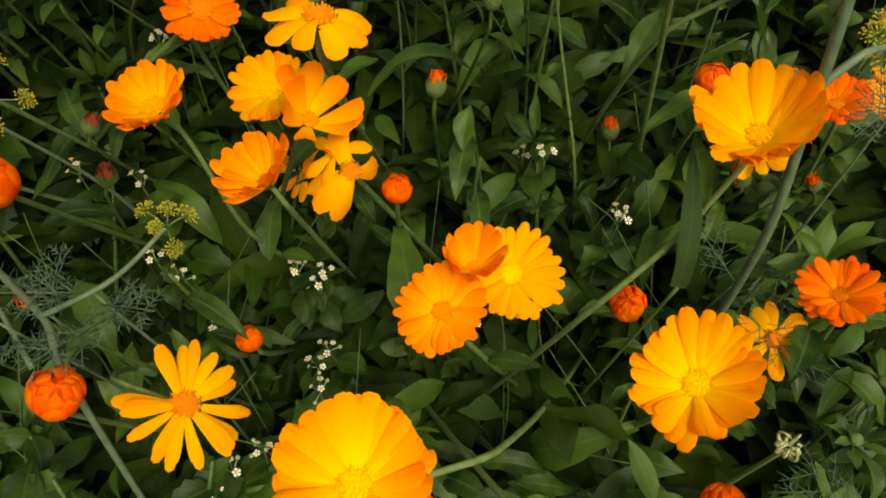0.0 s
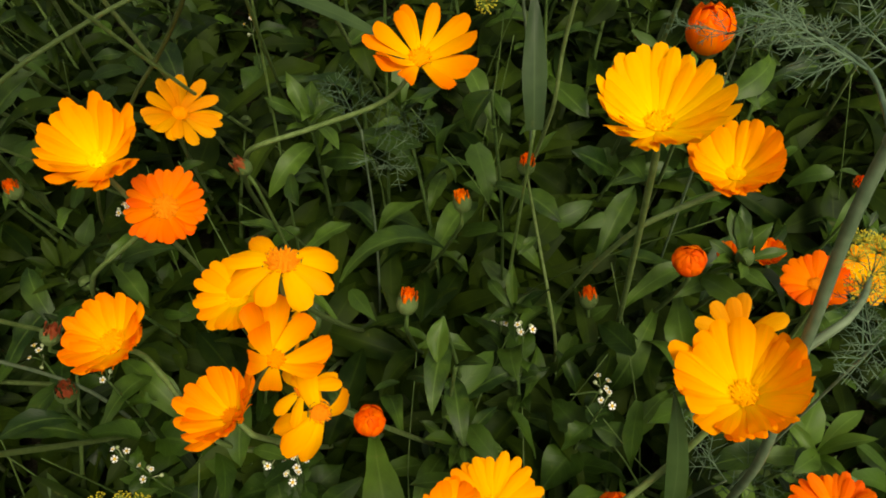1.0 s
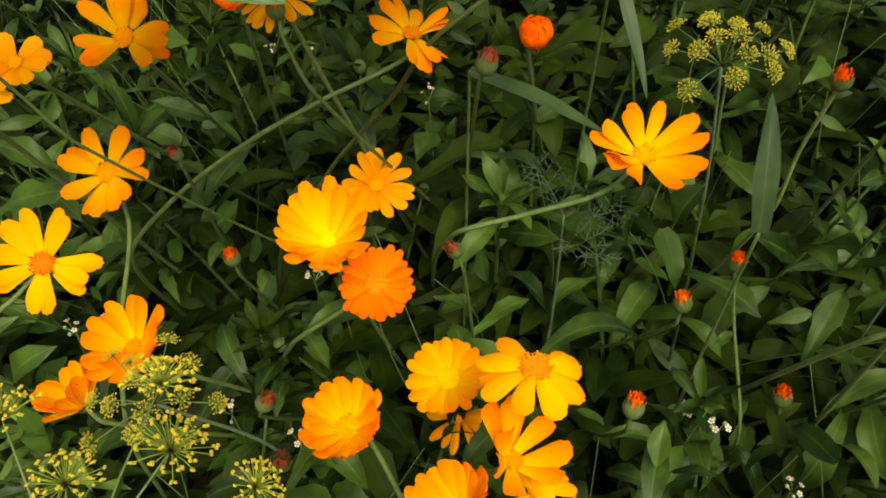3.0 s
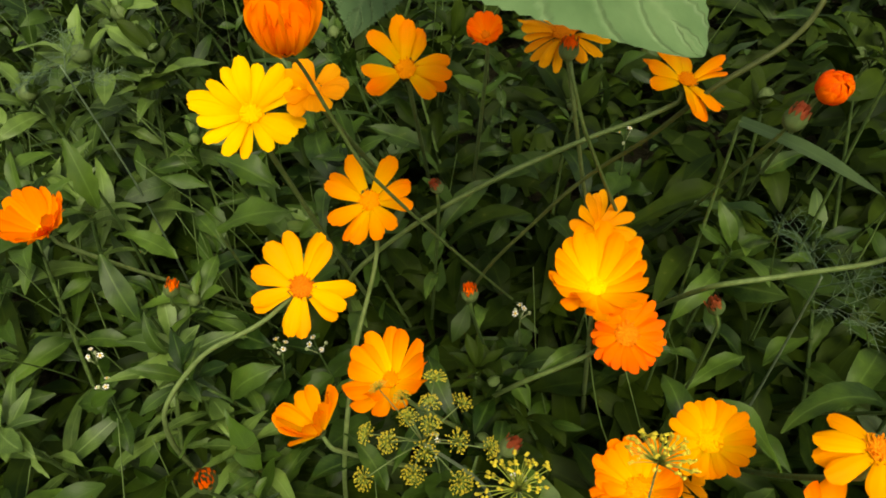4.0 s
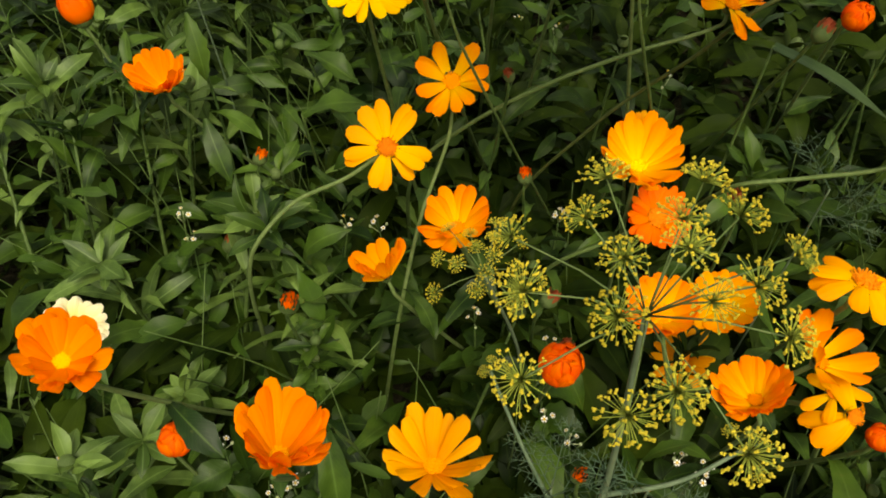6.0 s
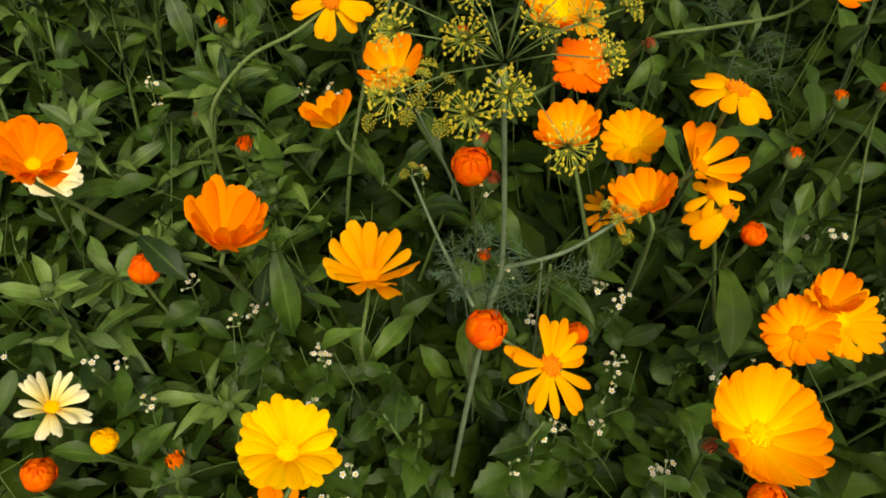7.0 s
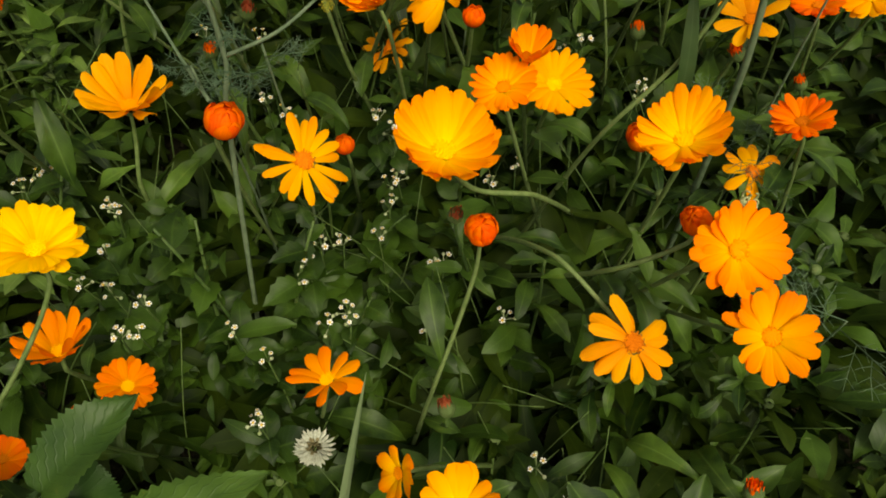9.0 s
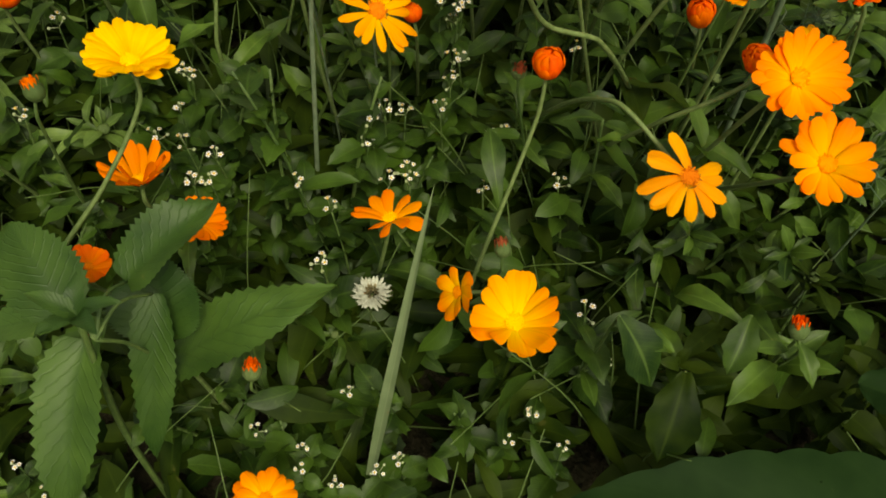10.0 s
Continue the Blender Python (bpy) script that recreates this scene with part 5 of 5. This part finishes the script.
galinsoga((-0.093, 0.127, 0.200))
galinsoga((-0.078, 0.112, 0.200))
galinsoga((-0.139, 0.038, 0.200))
galinsoga((-0.127, 0.162, 0.200))
galinsoga((-0.006, 0.121, 0.200))
galinsoga((0.062, 0.142, 0.200))
galinsoga((0.096, 0.013, 0.200))
galinsoga((-0.131, 0.080, 0.200))
galinsoga((-0.074, 0.345, 0.200))
galinsoga((0.045, 0.292, 0.200))
galinsoga((-0.346, -0.152, 0.130))
galinsoga((-0.316, -0.165, 0.130))
galinsoga((-0.164, -0.099, 0.130))
galinsoga((-0.118, -0.124, 0.130))
galinsoga((-0.087, -0.129, 0.130))
galinsoga((-0.053, -0.107, 0.130))
galinsoga((-0.084, -0.038, 0.130))
galinsoga((-0.100, -0.054, 0.130))
galinsoga((-0.063, -0.116, 0.130))
galinsoga((0.084, -0.076, 0.130))
galinsoga((0.115, 0.007, 0.130))
galinsoga((0.059, -0.048, 0.130))
galinsoga((-0.127, -0.107, 0.130))
galinsoga((0.036, -0.074, 0.130))
galinsoga((-0.153, 0.053, 0.130))
galinsoga((-0.071, 0.342, 0.220))
galinsoga((-0.081, 0.350, 0.220))
galinsoga((-0.058, 0.265, 0.220))
galinsoga((-0.129, 0.297, 0.220))
galinsoga((-0.168, 0.332, 0.220))
galinsoga((-0.276, 0.443, 0.220))
galinsoga((-0.193, 0.358, 0.220))
galinsoga((0.114, 0.464, 0.220))
galinsoga((0.176, 0.397, 0.220))
galinsoga((0.059, 0.284, 0.220))
galinsoga((-0.104, 0.187, 0.220))
galinsoga((-0.117, 0.180, 0.220))
galinsoga((-0.066, 0.334, 0.220))
galinsoga((-0.350, 0.911, 0.270))
galinsoga((0.110, 0.434, 0.270))
galinsoga((0.340, 0.706, 0.270))
galinsoga((0.166, 0.372, 0.270))
galinsoga((-0.135, 0.808, 0.270))
galinsoga((-0.290, 0.918, 0.260))
galinsoga((-0.224, 0.556, 0.260))
galinsoga((-0.447, 0.493, 0.260))
galinsoga((-0.583, 0.425, 0.260))
galinsoga((-0.608, 0.457, 0.260))
galinsoga((-0.392, 0.513, 0.260))
galinsoga((-0.219, 0.415, 0.260))
clover((-0.093, 0.024, 0.158), 0.0175)
nettle_at((-0.227, -0.118, 0.335))
nettle_leaf((-0.216, -0.091, 0.216), (-0.104, -0.036, 0.258), 0.0520)
nettle_leaf((-0.234, -0.066, 0.287), (-0.181, -0.011, 0.308), 0.0460)
nettle_leaf((-0.260, -0.098, 0.289), (-0.316, -0.047, 0.306), 0.0500)
nettle_leaf((-0.220, -0.066, 0.275), (-0.206, -0.142, 0.179), 0.0318)
nettle_leaf((-0.247, -0.109, 0.282), (-0.245, -0.198, 0.210), 0.0465)
nettle_leaf((-0.261, -0.094, 0.282), (-0.336, -0.114, 0.264), 0.0284)
nettle_leaf((-0.243, -0.091, 0.282), (-0.281, -0.147, 0.206), 0.0291)
broad_leaf((0.375, -0.088, 0.125), (0.088, -0.122, 0.120), 0.092, 'broad')
broad_leaf((0.368, -0.034, 0.185), (0.301, -0.012, 0.182), 0.0686, 'broad')
broad_leaf((-0.218, -0.082, 0.238), (-0.231, -0.030, 0.264), 0.0642, 'toothed')
tall_plant(((-0.209, 0.632, 0.330), (-0.177, 0.634, 0.371), (-0.138, 0.612, 0.432), (-0.104, 0.594, 0.492), (-0.055, 0.610, 0.530), (-0.038, 0.630, 0.573)), (-0.272, 0.472, 0.700), (-0.151, 0.409, 0.637), 0.1500, (-0.264, 0.446, 0.671), (-0.287, 0.417, 0.637))
grass_blade((-0.073, -0.117, 0.070), (-0.022, 0.000, 0.325), 0.0115, BLADE_PALE)
grass_blade((-0.079, 0.600, 0.462), (0.021, 0.570, 0.426), 0.0183)
grass_blade((0.019, 0.633, 0.529), (0.042, 0.564, 0.469), 0.0110)
grass_blade((0.114, 0.483, 0.424), (0.111, 0.533, 0.495), 0.0187)
grass_blade((0.168, 0.250, 0.357), (0.167, 0.280, 0.445), 0.0145)
long_leaf((0.126, 0.162, 0.248), (0.146, 0.128, 0.247), 0.0195)
long_leaf((0.152, 0.164, 0.248), (0.201, 0.132, 0.246), 0.0233)
long_leaf((0.079, 0.154, 0.269), (0.049, 0.151, 0.269), 0.0137)
long_leaf((-0.516, 0.623, 0.364), (-0.456, 0.605, 0.344), 0.0266)
long_leaf((-0.499, 0.563, 0.332), (-0.436, 0.593, 0.341), 0.0324)
long_leaf((-0.565, 0.496, 0.363), (-0.540, 0.465, 0.315), 0.0214)
long_leaf((-0.591, 0.547, 0.441), (-0.575, 0.530, 0.383), 0.0192)
long_leaf((-0.130, 0.265, 0.345), (-0.106, 0.266, 0.379), 0.0111)
long_leaf((0.050, 0.369, 0.378), (0.043, 0.348, 0.364), 0.0143)
long_leaf((0.057, 0.349, 0.352), (0.073, 0.335, 0.379), 0.0092)
long_leaf((-0.359, 0.256, 0.307), (-0.334, 0.217, 0.235), 0.0242)
long_leaf((0.276, 0.256, 0.312), (0.308, 0.246, 0.318), 0.0208)
long_leaf((0.168, -0.016, 0.177), (0.156, -0.077, 0.139), 0.0422)
long_leaf((0.196, 0.001, 0.246), (0.186, -0.035, 0.223), 0.0245)
long_leaf((0.227, -0.013, 0.246), (0.238, -0.043, 0.235), 0.0135)
long_leaf((0.102, -0.013, 0.244), (0.135, -0.042, 0.200), 0.0374)
long_leaf((0.091, 0.542, 0.407), (0.075, 0.535, 0.376), 0.0249)
seed_head((0.209, 0.157, 0.354), 0.0173)

# ---- rough grass round the bed, out to the distance ----
bm = bmesh.new()
rng = random.Random(77)
for i in range(9000):
    w, r = rng.uniform(0, 6.283), 1.25 + 5.0 * rng.random() ** 1.6
    x, y = -0.15 + r * math.cos(w), 0.45 + r * math.sin(w)
    L = rng.uniform(0.08, 0.20)
    m = Matrix.Translation((x, y, 0)) @ Matrix.Rotation(rng.uniform(0, 6.28), 4, "Z") @ Matrix.Rotation(-rng.uniform(0.5, 1.2), 4, "Y")
    leaf_sheet(bm, L, 0.008, 10, -40, rng, "blade", m, along=4, across=2)
meadow = place("rough_grass", mesh_of("rough_grass", bm, BLADE))
tagged(meadow, "rough green grass round the flower bed", "grass", kind="stuff")
